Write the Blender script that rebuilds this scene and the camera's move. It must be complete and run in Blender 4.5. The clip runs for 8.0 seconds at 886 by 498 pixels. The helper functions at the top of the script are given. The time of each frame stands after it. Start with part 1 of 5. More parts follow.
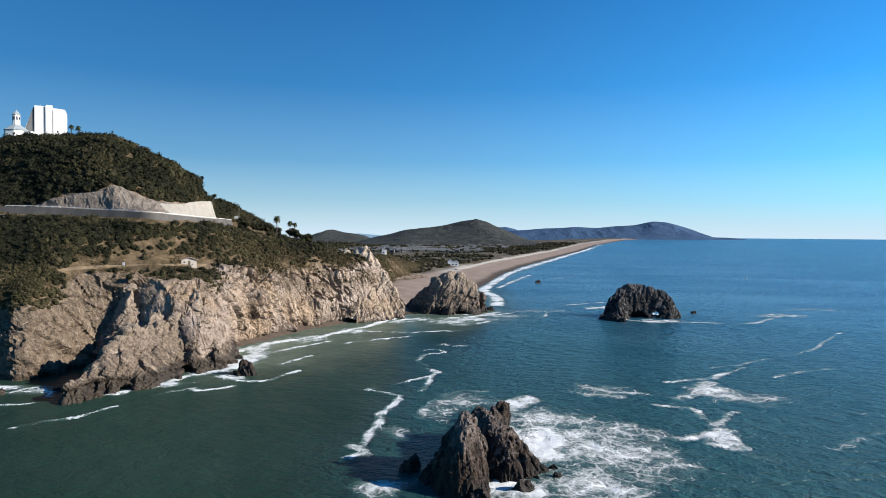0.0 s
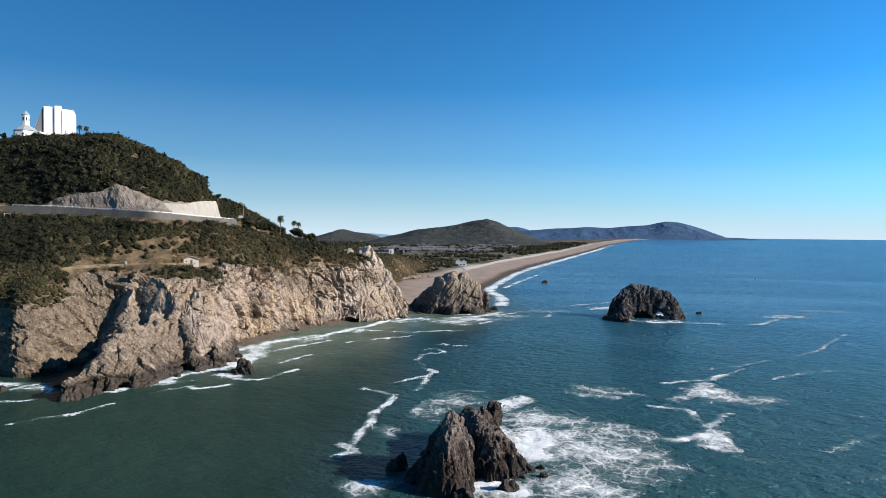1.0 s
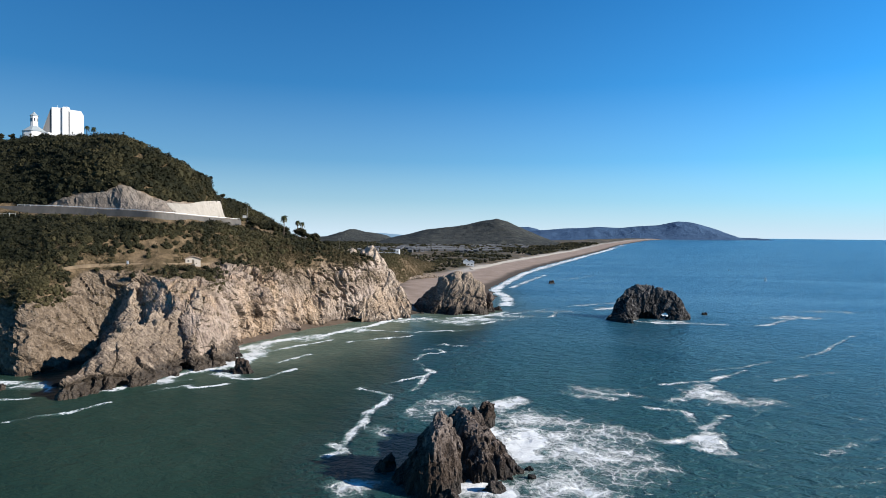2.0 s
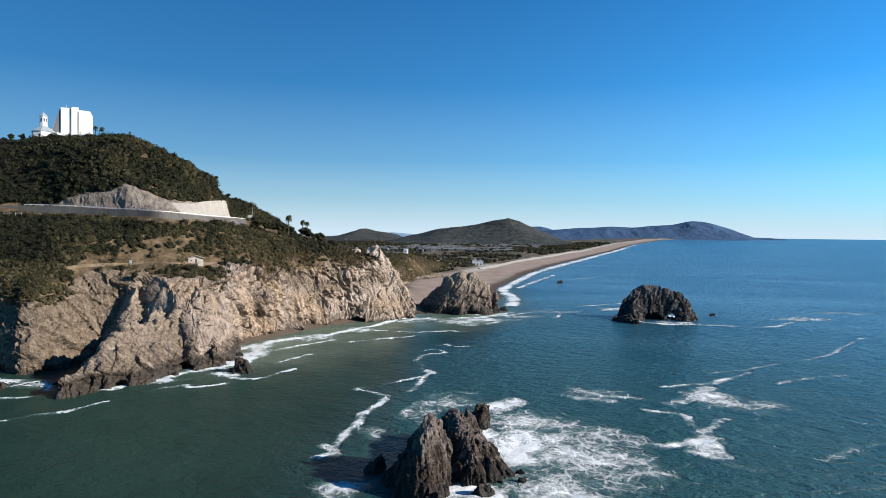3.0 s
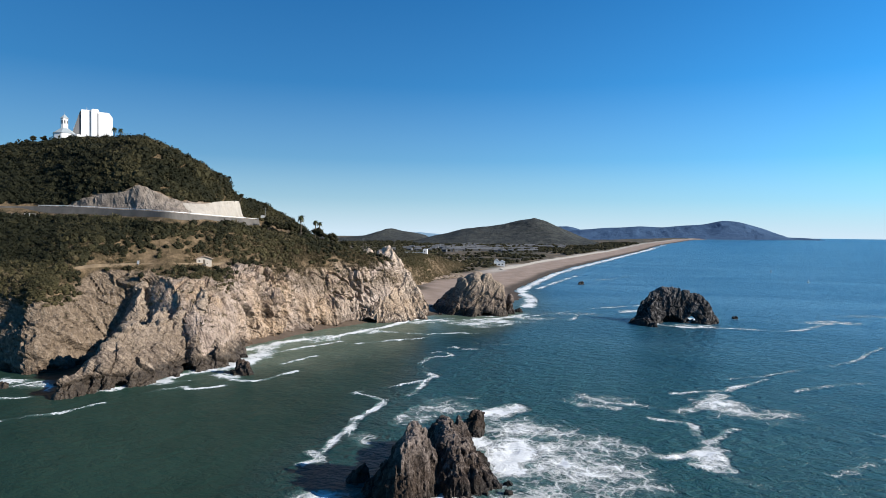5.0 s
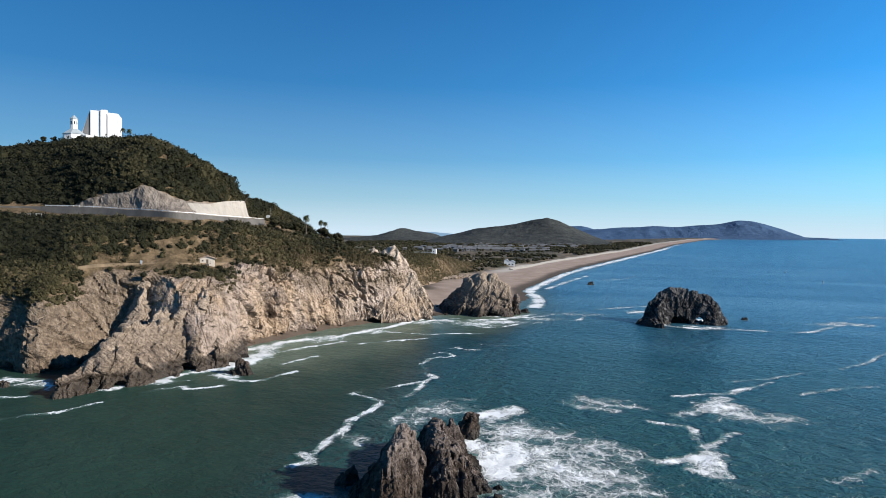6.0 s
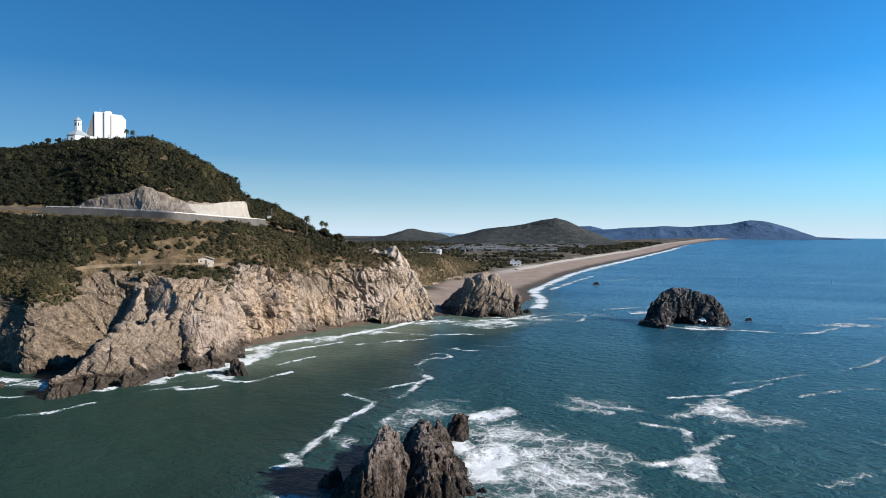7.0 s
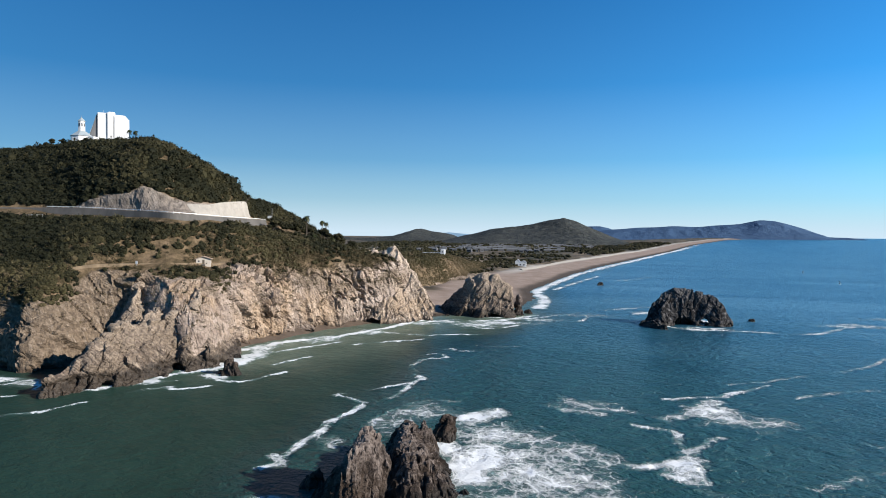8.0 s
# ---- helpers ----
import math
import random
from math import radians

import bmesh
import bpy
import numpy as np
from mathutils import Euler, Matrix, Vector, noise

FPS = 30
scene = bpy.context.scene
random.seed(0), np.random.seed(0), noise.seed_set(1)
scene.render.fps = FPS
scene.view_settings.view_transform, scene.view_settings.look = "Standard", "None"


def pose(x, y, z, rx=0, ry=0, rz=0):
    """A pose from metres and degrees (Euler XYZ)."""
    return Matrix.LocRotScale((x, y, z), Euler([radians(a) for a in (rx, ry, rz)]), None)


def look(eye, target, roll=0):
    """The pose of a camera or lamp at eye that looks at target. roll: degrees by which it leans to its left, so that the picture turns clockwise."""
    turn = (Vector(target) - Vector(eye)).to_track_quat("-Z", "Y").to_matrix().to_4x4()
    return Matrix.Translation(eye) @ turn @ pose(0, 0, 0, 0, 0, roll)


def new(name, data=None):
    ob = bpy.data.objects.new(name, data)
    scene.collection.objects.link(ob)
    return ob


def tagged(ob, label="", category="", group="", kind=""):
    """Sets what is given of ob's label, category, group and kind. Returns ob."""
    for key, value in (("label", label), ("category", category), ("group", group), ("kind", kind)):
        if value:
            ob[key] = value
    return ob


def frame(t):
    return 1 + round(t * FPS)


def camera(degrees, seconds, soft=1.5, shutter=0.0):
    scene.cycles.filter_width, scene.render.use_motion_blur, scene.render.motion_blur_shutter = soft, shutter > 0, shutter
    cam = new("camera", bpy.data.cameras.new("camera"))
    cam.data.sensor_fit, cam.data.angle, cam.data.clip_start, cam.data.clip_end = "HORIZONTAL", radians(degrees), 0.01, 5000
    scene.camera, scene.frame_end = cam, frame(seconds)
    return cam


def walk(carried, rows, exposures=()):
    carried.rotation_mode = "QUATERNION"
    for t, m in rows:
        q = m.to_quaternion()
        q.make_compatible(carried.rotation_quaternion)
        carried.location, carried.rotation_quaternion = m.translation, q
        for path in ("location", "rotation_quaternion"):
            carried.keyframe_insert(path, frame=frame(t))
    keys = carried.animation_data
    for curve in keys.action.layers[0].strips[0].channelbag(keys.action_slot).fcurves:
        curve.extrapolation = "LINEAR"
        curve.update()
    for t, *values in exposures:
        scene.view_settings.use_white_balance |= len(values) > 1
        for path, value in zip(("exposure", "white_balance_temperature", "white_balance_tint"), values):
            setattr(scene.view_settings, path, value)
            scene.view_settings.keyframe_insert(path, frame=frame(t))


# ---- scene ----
cam = camera(69.7, 8.0, 0.68)
PATH = [
    (0, (-3.608, -4.605, 47.829), (-3.605, -2.606, 47.78), 0.5),
    (0.5, (-1.088, -4.782, 47.863), (-1.103, -2.783, 47.813), 0.6),
    (1, (1.351, -4.86, 47.889), (1.317, -2.86, 47.839), 0.6),
    (1.5, (3.66, -4.697, 47.919), (3.608, -2.699, 47.869), 0.6),
    (3, (10.257, -2.957, 48.221), (10.149, -0.961, 48.168), 0.7),
    (3.5, (12.326, -1.793, 48.307), (12.193, 0.202, 48.255), 0.7),
    (4, (14.236, -0.341, 48.405), (14.079, 1.652, 48.351), 0.7),
    (4.5, (16.188, 1.083, 48.496), (16.013, 3.075, 48.442), 0.7),
    (6, (22.61, 4.515, 48.721), (22.373, 6.5, 48.665), 0.7),
    (6.5, (24.92, 5.434, 48.711), (24.667, 7.417, 48.656), 0.7),
    (7, (27.348, 6.28, 48.689), (27.081, 8.261, 48.634), 0.6),
    (7.5, (29.819, 7.123, 48.667), (29.538, 9.103, 48.612), 0.6),
    (8, (32.244, 7.956, 48.649), (31.949, 9.933, 48.594), 0.6),
]
walk(cam, [(t, look(eye, target, roll)) for t, eye, target, roll in PATH])

# ---- light ----
SUN_AZ = math.atan2(0.97, -0.22)
SUN_EL = radians(24.5)
world = bpy.data.worlds.new("world")
scene.world = world
world.use_nodes = True
wn = world.node_tree.nodes
sky = wn.new("ShaderNodeTexSky")
sky.sky_type = "NISHITA"
sky.sun_disc = False
sky.sun_elevation, sky.sun_rotation = SUN_EL, -SUN_AZ
sky.altitude, sky.air_density, sky.dust_density, sky.ozone_density = 50, 1.0, 0.35, 3.0
links = world.node_tree.links
tone = wn.new("ShaderNodeMix")
tone.data_type, tone.blend_type = "RGBA", "MULTIPLY"
tone.inputs[0].default_value = 1.0
tone.inputs[7].default_value = (0.105, 0.81, 1.33, 1)
links.new(sky.outputs[0], tone.inputs[6])
# brighter towards the sun's side
near_sun = wn.new("ShaderNodeVectorMath")
near_sun.operation = "DOT_PRODUCT"
near_sun.inputs[1].default_value = (math.sin(SUN_AZ), math.cos(SUN_AZ), 0)
side_gain = wn.new("ShaderNodeMath")
side_gain.operation = "MULTIPLY_ADD"
side_gain.inputs[1].default_value, side_gain.inputs[2].default_value = 0.50, 0.98
glare = wn.new("ShaderNodeMix")
glare.data_type, glare.blend_type = "RGBA", "MULTIPLY"
glare.inputs[0].default_value = 1.0
links.new(near_sun.outputs["Value"], side_gain.inputs[0])
links.new(side_gain.outputs[0], glare.inputs[7])
links.new(tone.outputs[2], glare.inputs[6])
# (a very clear, deep blue winter sky) and pale sea haze low over the horizon, all round
up = wn.new("ShaderNodeSeparateXYZ")
outward = wn.new("ShaderNodeTexCoord").outputs["Generated"]
links.new(outward, up.inputs[0])
links.new(outward, near_sun.inputs[0])
low = wn.new("ShaderNodeValToRGB")
links.new(up.outputs[2], low.inputs[0])
for at, v in ((0.05, 0.50), (0.11, 0.205), (0.22, 0.045)):
    low.color_ramp.elements.new(at).color = (v, v, v, 1)
low.color_ramp.elements[0].color = (0.95, 0.95, 0.95, 1)
low.color_ramp.elements[-1].color = (0, 0, 0, 1)
low.color_ramp.elements[-1].position = 0.45
haze = wn.new("ShaderNodeMix")
haze.data_type = "RGBA"
links.new(low.outputs[0], haze.inputs[0])
links.new(glare.outputs[2], haze.inputs[6])
haze.inputs[7].default_value = (5.5, 6.8, 7.9, 1)
links.new(haze.outputs[2], wn["Background"].inputs[0])
wn["Background"].inputs[1].default_value = 0.0565
sun_data = bpy.data.lights.new("sun", "SUN")
sun_data.energy, sun_data.angle, sun_data.color = 5.0, radians(0.5), (1.0, 0.94, 0.86)
sun = new("sun", sun_data)
sun_dir = Vector((math.sin(SUN_AZ) * math.cos(SUN_EL), math.cos(SUN_AZ) * math.cos(SUN_EL), math.sin(SUN_EL)))
sun.matrix_world = look(sun_dir * 300, (0, 0, 0))
scene.view_settings.exposure = 1.10

# ---- number tools ----
RNG = np.random.RandomState(7)
TABLE = RNG.rand(64, 64, 64).astype(np.float32) * 2 - 1
JIT = RNG.rand(32, 32, 32, 3).astype(np.float32)


def vnoise(p):
    """Smooth value noise, -1 to 1, at points (N, 3)."""
    i = np.floor(p).astype(np.int64)
    f = (p - i).astype(np.float32)
    u = f * f * f * (f * (f * 6 - 15) + 10)
    a, b = i & 63, (i + 1) & 63
    x0, y0, z0, x1, y1, z1 = a[:, 0], a[:, 1], a[:, 2], b[:, 0], b[:, 1], b[:, 2]
    ux, uy, uz = u[:, 0], u[:, 1], u[:, 2]
    c00 = TABLE[x0, y0, z0] * (1 - ux) + TABLE[x1, y0, z0] * ux
    c10 = TABLE[x0, y1, z0] * (1 - ux) + TABLE[x1, y1, z0] * ux
    c01 = TABLE[x0, y0, z1] * (1 - ux) + TABLE[x1, y0, z1] * ux
    c11 = TABLE[x0, y1, z1] * (1 - ux) + TABLE[x1, y1, z1] * ux
    return (c00 * (1 - uy) + c10 * uy) * (1 - uz) + (c01 * (1 - uy) + c11 * uy) * uz


def fbm(p, size, octaves=4, gain=0.5, seed=0.0, ridge=False):
    p = np.asarray(p, float) / size + seed * 17.31
    total, amp, norm = np.zeros(len(p)), 1.0, 0.0
    for k in range(octaves):
        v = vnoise(p)
        total += amp * (1 - 2 * np.abs(v) if ridge else v)
        norm += amp
        p, amp = p * 2.03 + 5.7, amp * gain
    return total / norm


def facets(p, size, seed=0.0):
    """Flat-faced blocks: in each cell a random offset and a random tilt, about -1 to 1; and the distance to the joint."""
    p = np.asarray(p, float) / size + seed * 9.7
    i = np.floor(p).astype(np.int64)
    d1, d2 = np.full(len(p), 9.0), np.full(len(p), 9.0)
    val = np.zeros(len(p))
    for dx in (-1, 0, 1):
        for dy in (-1, 0, 1):
            for dz in (-1, 0, 1):
                c = i + (dx, dy, dz)
                q = c & 31
                off = p - c - JIT[q[:, 0], q[:, 1], q[:, 2]]
                d = np.sqrt((off ** 2).sum(1))
                near = d < d1
                d2 = np.where(near, d1, np.minimum(d2, d))
                d1 = np.where(near, d, d1)
                tilt = JIT[q[:, 2], q[:, 0], q[:, 1]] * 2 - 1
                val = np.where(near, JIT[q[:, 1], q[:, 2], q[:, 0], 0] * 1.2 - 0.6 + (off * tilt).sum(1) * 1.1, val)
    return val * step(0, 0.05, d2 - d1), d2 - d1


def step(a, b, v):
    t = np.clip((v - a) / (b - a), 0, 1)
    return t * t * (3 - 2 * t)


def mesh_of(name, verts, faces, material=None, smooth=False):
    me = bpy.data.meshes.new(name)
    verts, faces = np.asarray(verts, np.float32), np.asarray(faces, np.int32)
    n, k = faces.shape
    me.vertices.add(len(verts))
    me.vertices.foreach_set("co", verts.ravel())
    me.loops.add(n * k)
    me.loops.foreach_set("vertex_index", faces.ravel())
    me.polygons.add(n)
    me.polygons.foreach_set("loop_start", np.arange(0, n * k, k, dtype=np.int32))
    me.polygons.foreach_set("use_smooth", np.full(n, smooth))
    me.update(calc_edges=True)
    me.validate()
    if material:
        me.materials.append(material)
    return me


def paint(me, name, values):
    me.attributes.new(name, "FLOAT", "POINT").data.foreach_set("value", np.asarray(values, np.float32))


def grid_faces(ny, nx):
    a = (np.arange(ny - 1)[:, None] * nx + np.arange(nx - 1)).ravel()
    return np.stack([a, a + 1, a + nx + 1, a + nx], 1)


def vert_normals(v, f):
    n = np.cross(v[f[:, 2]] - v[f[:, 0]], v[f[:, 3]] - v[f[:, 1]])
    out = np.zeros_like(v)
    for k in range(4):
        np.add.at(out, f[:, k], n)
    return out / np.maximum(np.linalg.norm(out, axis=1, keepdims=True), 1e-9)


def nets(f, lo, h):
    """The zero surface of a field on a grid (below zero is solid), as quads."""
    lo = np.asarray(lo, float)
    nx, ny, nz = f.shape
    inside = f < 0
    corner = [(i, j, k) for i in (0, 1) for j in (0, 1) for k in (0, 1)]
    part_of = lambda a, c: a[c[0]:nx - 1 + c[0], c[1]:ny - 1 + c[1], c[2]:nz - 1 + c[2]]
    total, count = np.zeros((nx - 1, ny - 1, nz - 1, 3)), np.zeros((nx - 1, ny - 1, nz - 1))
    for a in corner:
        for axis in range(3):
            if a[axis]:
                continue
            b = tuple(1 if n == axis else v for n, v in enumerate(a))
            fa, fb = part_of(f, a), part_of(f, b)
            cross = part_of(inside, a) != part_of(inside, b)
            t = np.where(cross, fa / np.where(cross, fa - fb, 1), 0)
            for n in range(3):
                total[..., n] += np.where(cross, a[n] + (t if n == axis else 0), 0)
            count += cross
    used = count > 0
    index = np.full(used.shape, -1)
    index[used] = np.arange(used.sum())
    base = np.stack(np.nonzero(used), 1)
    verts = lo + h * (base + total[used] / count[used][:, None])
    faces = []
    for axis in range(3):
        u, v = (axis + 1) % 3, (axis + 2) % 3
        s0, s1 = [slice(None)] * 3, [slice(None)] * 3
        s0[axis], s1[axis] = slice(0, -1), slice(1, None)
        a, b = inside[tuple(s0)], inside[tuple(s1)]
        ijk = np.stack(np.nonzero(a != b), 1)
        ok = (ijk[:, u] > 0) & (ijk[:, v] > 0) & (ijk[:, u] < used.shape[u]) & (ijk[:, v] < used.shape[v])
        ijk = ijk[ok]
        flip = ~a[tuple(ijk.T)]
        du, dv = np.eye(3, dtype=int)[u], np.eye(3, dtype=int)[v]
        q = np.stack([index[tuple((ijk - o).T)] for o in (du * 0, du, du + dv, dv)], 1)
        q[flip] = q[flip][:, ::-1]
        faces.append(q)
    return verts, np.concatenate(faces)


def spire(p, base, top, r0, r1, flat=(1, 1), faces=0, seed=0):
    """Distance to a tapered spire from base to top; flat squeezes it across x and y; faces cuts it into flat slabs."""
    base, top = np.asarray(base, float), np.asarray(top, float)
    axis = top - base
    t = np.clip(((p - base) @ axis) / (axis @ axis), 0, 1)
    off = p - (base + t[:, None] * axis)
    off = off / (flat[0], flat[1], 1)
    d = np.sqrt((off ** 2).sum(1))
    if faces:
        r = np.random.RandomState(seed + 40)
        cut = 0.88 * d
        for k in range(faces):
            a = 6.283 * (k + r.uniform(0, 0.8)) / faces
            n = np.array([math.cos(a), math.sin(a), r.uniform(-0.1, 0.75)])
            cut = np.maximum(cut, off @ (n / np.linalg.norm(n)) * r.uniform(1.02, 1.3))
        d = cut
    return d - (r0 + (r1 - r0) * t)


def crest(p, way, left, right, blunt=0.5):
    """A sharp-crested ridge along a line of (x, y, z), falling off to its left and right with these slopes."""
    best, slope = np.full(len(p), -1e9), np.ones(len(p))
    for a, b in zip(way[:-1], way[1:]):
        a, b = np.asarray(a, float), np.asarray(b, float)
        ex, ey = b[0] - a[0], b[1] - a[1]
        ox, oy = p[:, 0] - a[0], p[:, 1] - a[1]
        t = np.clip((ox * ex + oy * ey) / (ex * ex + ey * ey), 0, 1)
        d = np.hypot(ox - t * ex, oy - t * ey)
        s = np.where(ex * oy - ey * ox > 0, left, right)
        h = a[2] + t * (b[2] - a[2]) - s * (np.sqrt(d * d + blunt * blunt) - blunt)
        slope = np.where(h > best, s, slope)
        best = np.maximum(best, h)
    return (p[:, 2] - best) / np.sqrt(1 + slope * slope)


def blend(a, b, k=1.0):
    h = np.clip(0.5 + 0.5 * (b - a) / k, 0, 1)
    return b + (a - b) * h - k * h * (1 - h)


def rock_mesh(name, field, lo, hi, h, material, seed=0, lump=0.7, flute=0.4, big=(3.0, 0.9), mid=(1.2, 0.35), fine=0.15, grain=(0.2, 0.3, 0.3), long=0.3):
    """A rock from a field, broken up into long flat-faced slabs, flutes, joints and chips. grain turns the slabs."""
    n = [int((b - a) / h) + 1 for a, b in zip(lo, hi)]
    axes = [a + h * np.arange(m) for a, m in zip(lo, n)]
    p = np.stack(np.meshgrid(*axes, indexing="ij"), -1).reshape(-1, 3)
    f = field(p)
    shell = np.abs(f) < 4
    turn = np.array(Euler(grain).to_matrix())
    q = p[shell] @ turn
    f[shell] += lump * fbm(p[shell], 6.0, 2, seed=seed) - flute * fbm(q * (1, 1, 0.2), 2.4, 2, seed=seed + 3, ridge=True)
    v, faces = nets(f.reshape(n), lo, h)
    nrm = vert_normals(v, faces)
    t = v @ turn
    a, ja = facets(t * (1, 0.75, long), big[0], seed)
    b, jb = facets(t * (1, 0.75, long), mid[0], seed + 5)
    push = big[1] * (a - 0.35 * step(0.12, 0.0, ja)) + mid[1] * (b - 0.4 * step(0.14, 0, jb))
    push += fine * fbm(t * (1, 1, 0.75 * long), 0.9, 3, seed=seed + 9, ridge=True)
    return mesh_of(name, v + nrm * push[:, None], faces, material)


# ---- materials ----
class Nodes:
    def __init__(self, name):
        self.m = bpy.data.materials.new(name)
        self.m.use_nodes = True
        self.t = self.m.node_tree
        self.b = self.t.nodes["Principled BSDF"]
        self.pos = self.t.nodes.new("ShaderNodeNewGeometry").outputs["Position"]

    def add(self, kind, **inputs):
        n = self.t.nodes.new("ShaderNode" + kind)
        for key, v in inputs.items():
            self.put(n.inputs[key.replace("_", " ")], v)
        return n

    def put(self, socket, v):
        if isinstance(v, bpy.types.NodeSocket):
            self.t.links.new(v, socket)
        elif isinstance(v, (tuple, list)) and len(v) == 3 and socket.type == "RGBA":
            socket.default_value = (*v, 1)
        else:
            socket.default_value = v

    def scaled(self, x, y, z, turn=(0, 0, 0)):
        n = self.add("Mapping", Vector=self.pos, Rotation=[radians(a) for a in turn])
        n.vector_type = "TEXTURE"
        n.inputs["Scale"].default_value = (1 / x, 1 / y, 1 / z)
        return n.outputs[0]

    def noise(self, scale, detail=4, rough=0.55, vector=None, distortion=0.0):
        n = self.add("TexNoise", Vector=vector or self.pos, Scale=scale, Detail=detail, Roughness=rough, Distortion=distortion)
        return n.outputs[0]

    def ramp(self, fac, *stops):
        n = self.t.nodes.new("ShaderNodeValToRGB")
        self.put(n.inputs[0], fac)
        e = n.color_ramp.elements
        while len(e) < len(stops):
            e.new(0.5)
        for s, (at, c) in zip(e, stops):
            s.position = at
            s.color = (*c, 1) if isinstance(c, tuple) else (c, c, c, 1)
        return n.outputs[0]

    def mix(self, fac, a, b, mode="MIX"):
        n = self.t.nodes.new("ShaderNodeMix")
        n.data_type, n.blend_type = "RGBA", mode
        self.put(n.inputs[0], fac), self.put(n.inputs[6], a), self.put(n.inputs[7], b)
        return n.outputs[2]

    def math(self, op, a, b=0.0, clamp=False):
        n = self.t.nodes.new("ShaderNodeMath")
        n.operation, n.use_clamp = op, clamp
        self.put(n.inputs[0], a), self.put(n.inputs[1], b)
        return n.outputs[0]

    def attr(self, name):
        n = self.t.nodes.new("ShaderNodeAttribute")
        n.attribute_name = name
        return n.outputs["Fac"]

    def height(self):
        return self.add("SeparateXYZ", Vector=self.pos).outputs[2]

    def done(self, color, rough=0.8, bump=None, strength=0.5, distance=0.3, **inputs):
        self.put(self.b.inputs["Base Color"], color)
        self.put(self.b.inputs["Roughness"], rough)
        for key, v in inputs.items():
            self.put(self.b.inputs[key.replace("_", " ")], v)
        if bump is not None:
            n = self.add("Bump", Height=bump, Strength=strength, Distance=distance)
            self.t.links.new(n.outputs[0], self.b.inputs["Normal"])
        return self.m


def plain(name, color, rough=0.6, vary=0.12, scale=0.8, metal=0.0):
    """A painted or simple surface with faint stains."""
    n = Nodes(name)
    a = tuple(c * (1 - vary) for c in color)
    b = tuple(min(1, c * (1 + vary)) for c in color)
    f = n.noise(scale, 5, 0.6, n.scaled(1, 1, 0.349))
    return n.done(n.ramp(f, (0.3, a), (0.7, b)), rough, n.noise(scale * 12, 3), 0.15, 0.02, Metallic=metal)


def rock_material(name, dark, mid, light, patch, wet=2.0, layer=(0, 35, 20), dry=(9.0, 30.0)):
    n = Nodes(name)
    layers = n.noise(0.9, 6, 0.6, n.scaled(0.35, 0.35, 1.6, layer), 0.6)
    big = n.noise(0.055, 4, 0.6)
    fine = n.noise(1.4, 6, 0.65)
    c = n.ramp(layers, (0.36, dark), (0.5, mid), (0.66, light))
    c = n.mix(n.ramp(big, (0.47, 0.0), (0.62, 0.75)), c, patch)
    c = n.mix(n.ramp(fine, (0.3, 0.55), (0.5, 0.0)), c, dark)
    crack = n.add("TexVoronoi", Vector=n.scaled(0.55, 0.55, 0.3, layer), Scale=1.0)
    crack.feature = "DISTANCE_TO_EDGE"
    c = n.mix(n.ramp(crack.outputs[0], (0.0, 0.6), (0.06, 0.0)), c, tuple(v * 0.4 for v in dark))
    # sun-bleached, lichened rock above the reach of the waves
    high = n.math("ADD", n.height(), n.math("MULTIPLY", n.math("SUBTRACT", n.noise(0.35, 6, 0.7), 0.5), 14.0))
    bleached = n.math("DIVIDE", n.math("SUBTRACT", high, dry[0]), dry[1] - dry[0], True)
    c = n.mix(n.math("MULTIPLY", bleached, 0.8), c, n.ramp(fine, (0.3, mid), (0.55, light)))
    damp = n.math("ADD", n.height(), n.math("MULTIPLY", n.noise(0.5, 3), 3.0))
    fac = n.ramp(n.math("DIVIDE", damp, 10.0), ((wet + 0.6) / 10, 1.0), ((wet + 2.2) / 10, 0.0))
    c = n.mix(fac, c, n.mix(0.75, c, (0.012, 0.010, 0.008)))
    rough = n.ramp(fac, (0.0, 0.88), (1.0, 0.45))
    b = n.math("ADD", n.noise(2.2, 8, 0.7), n.math("MULTIPLY", layers, 0.8))
    return n.done(c, rough, b, 0.9, 0.35, Specular_IOR_Level=0.15)


ROCK_DARK = rock_material("dark_sea_rock", (0.008, 0.006, 0.005), (0.030, 0.022, 0.018), (0.165, 0.135, 0.118), (0.038, 0.026, 0.018), 2.2, (75, 12, 20), (5.6, 10.8))
ROCK_BLACK = rock_material("black_arch_rock", (0.007, 0.007, 0.008), (0.023, 0.022, 0.022), (0.138, 0.131, 0.128), (0.031, 0.029, 0.028), 2.0, (50, 20, 20), (12.0, 24.0))
ROCK_PALE = rock_material("pale_sea_rock", (0.064, 0.050, 0.040), (0.205, 0.160, 0.122), (0.400, 0.328, 0.264), (0.270, 0.200, 0.138), 1.2, (60, 25, 20), (9.0, 34.0))
ROCK_OUT = rock_material("outcrop_rock", (0.030, 0.023, 0.019), (0.116, 0.090, 0.071), (0.270, 0.215, 0.163), (0.142, 0.108, 0.078), 4.6, (0, 40, 35), (8.0, 24.0))


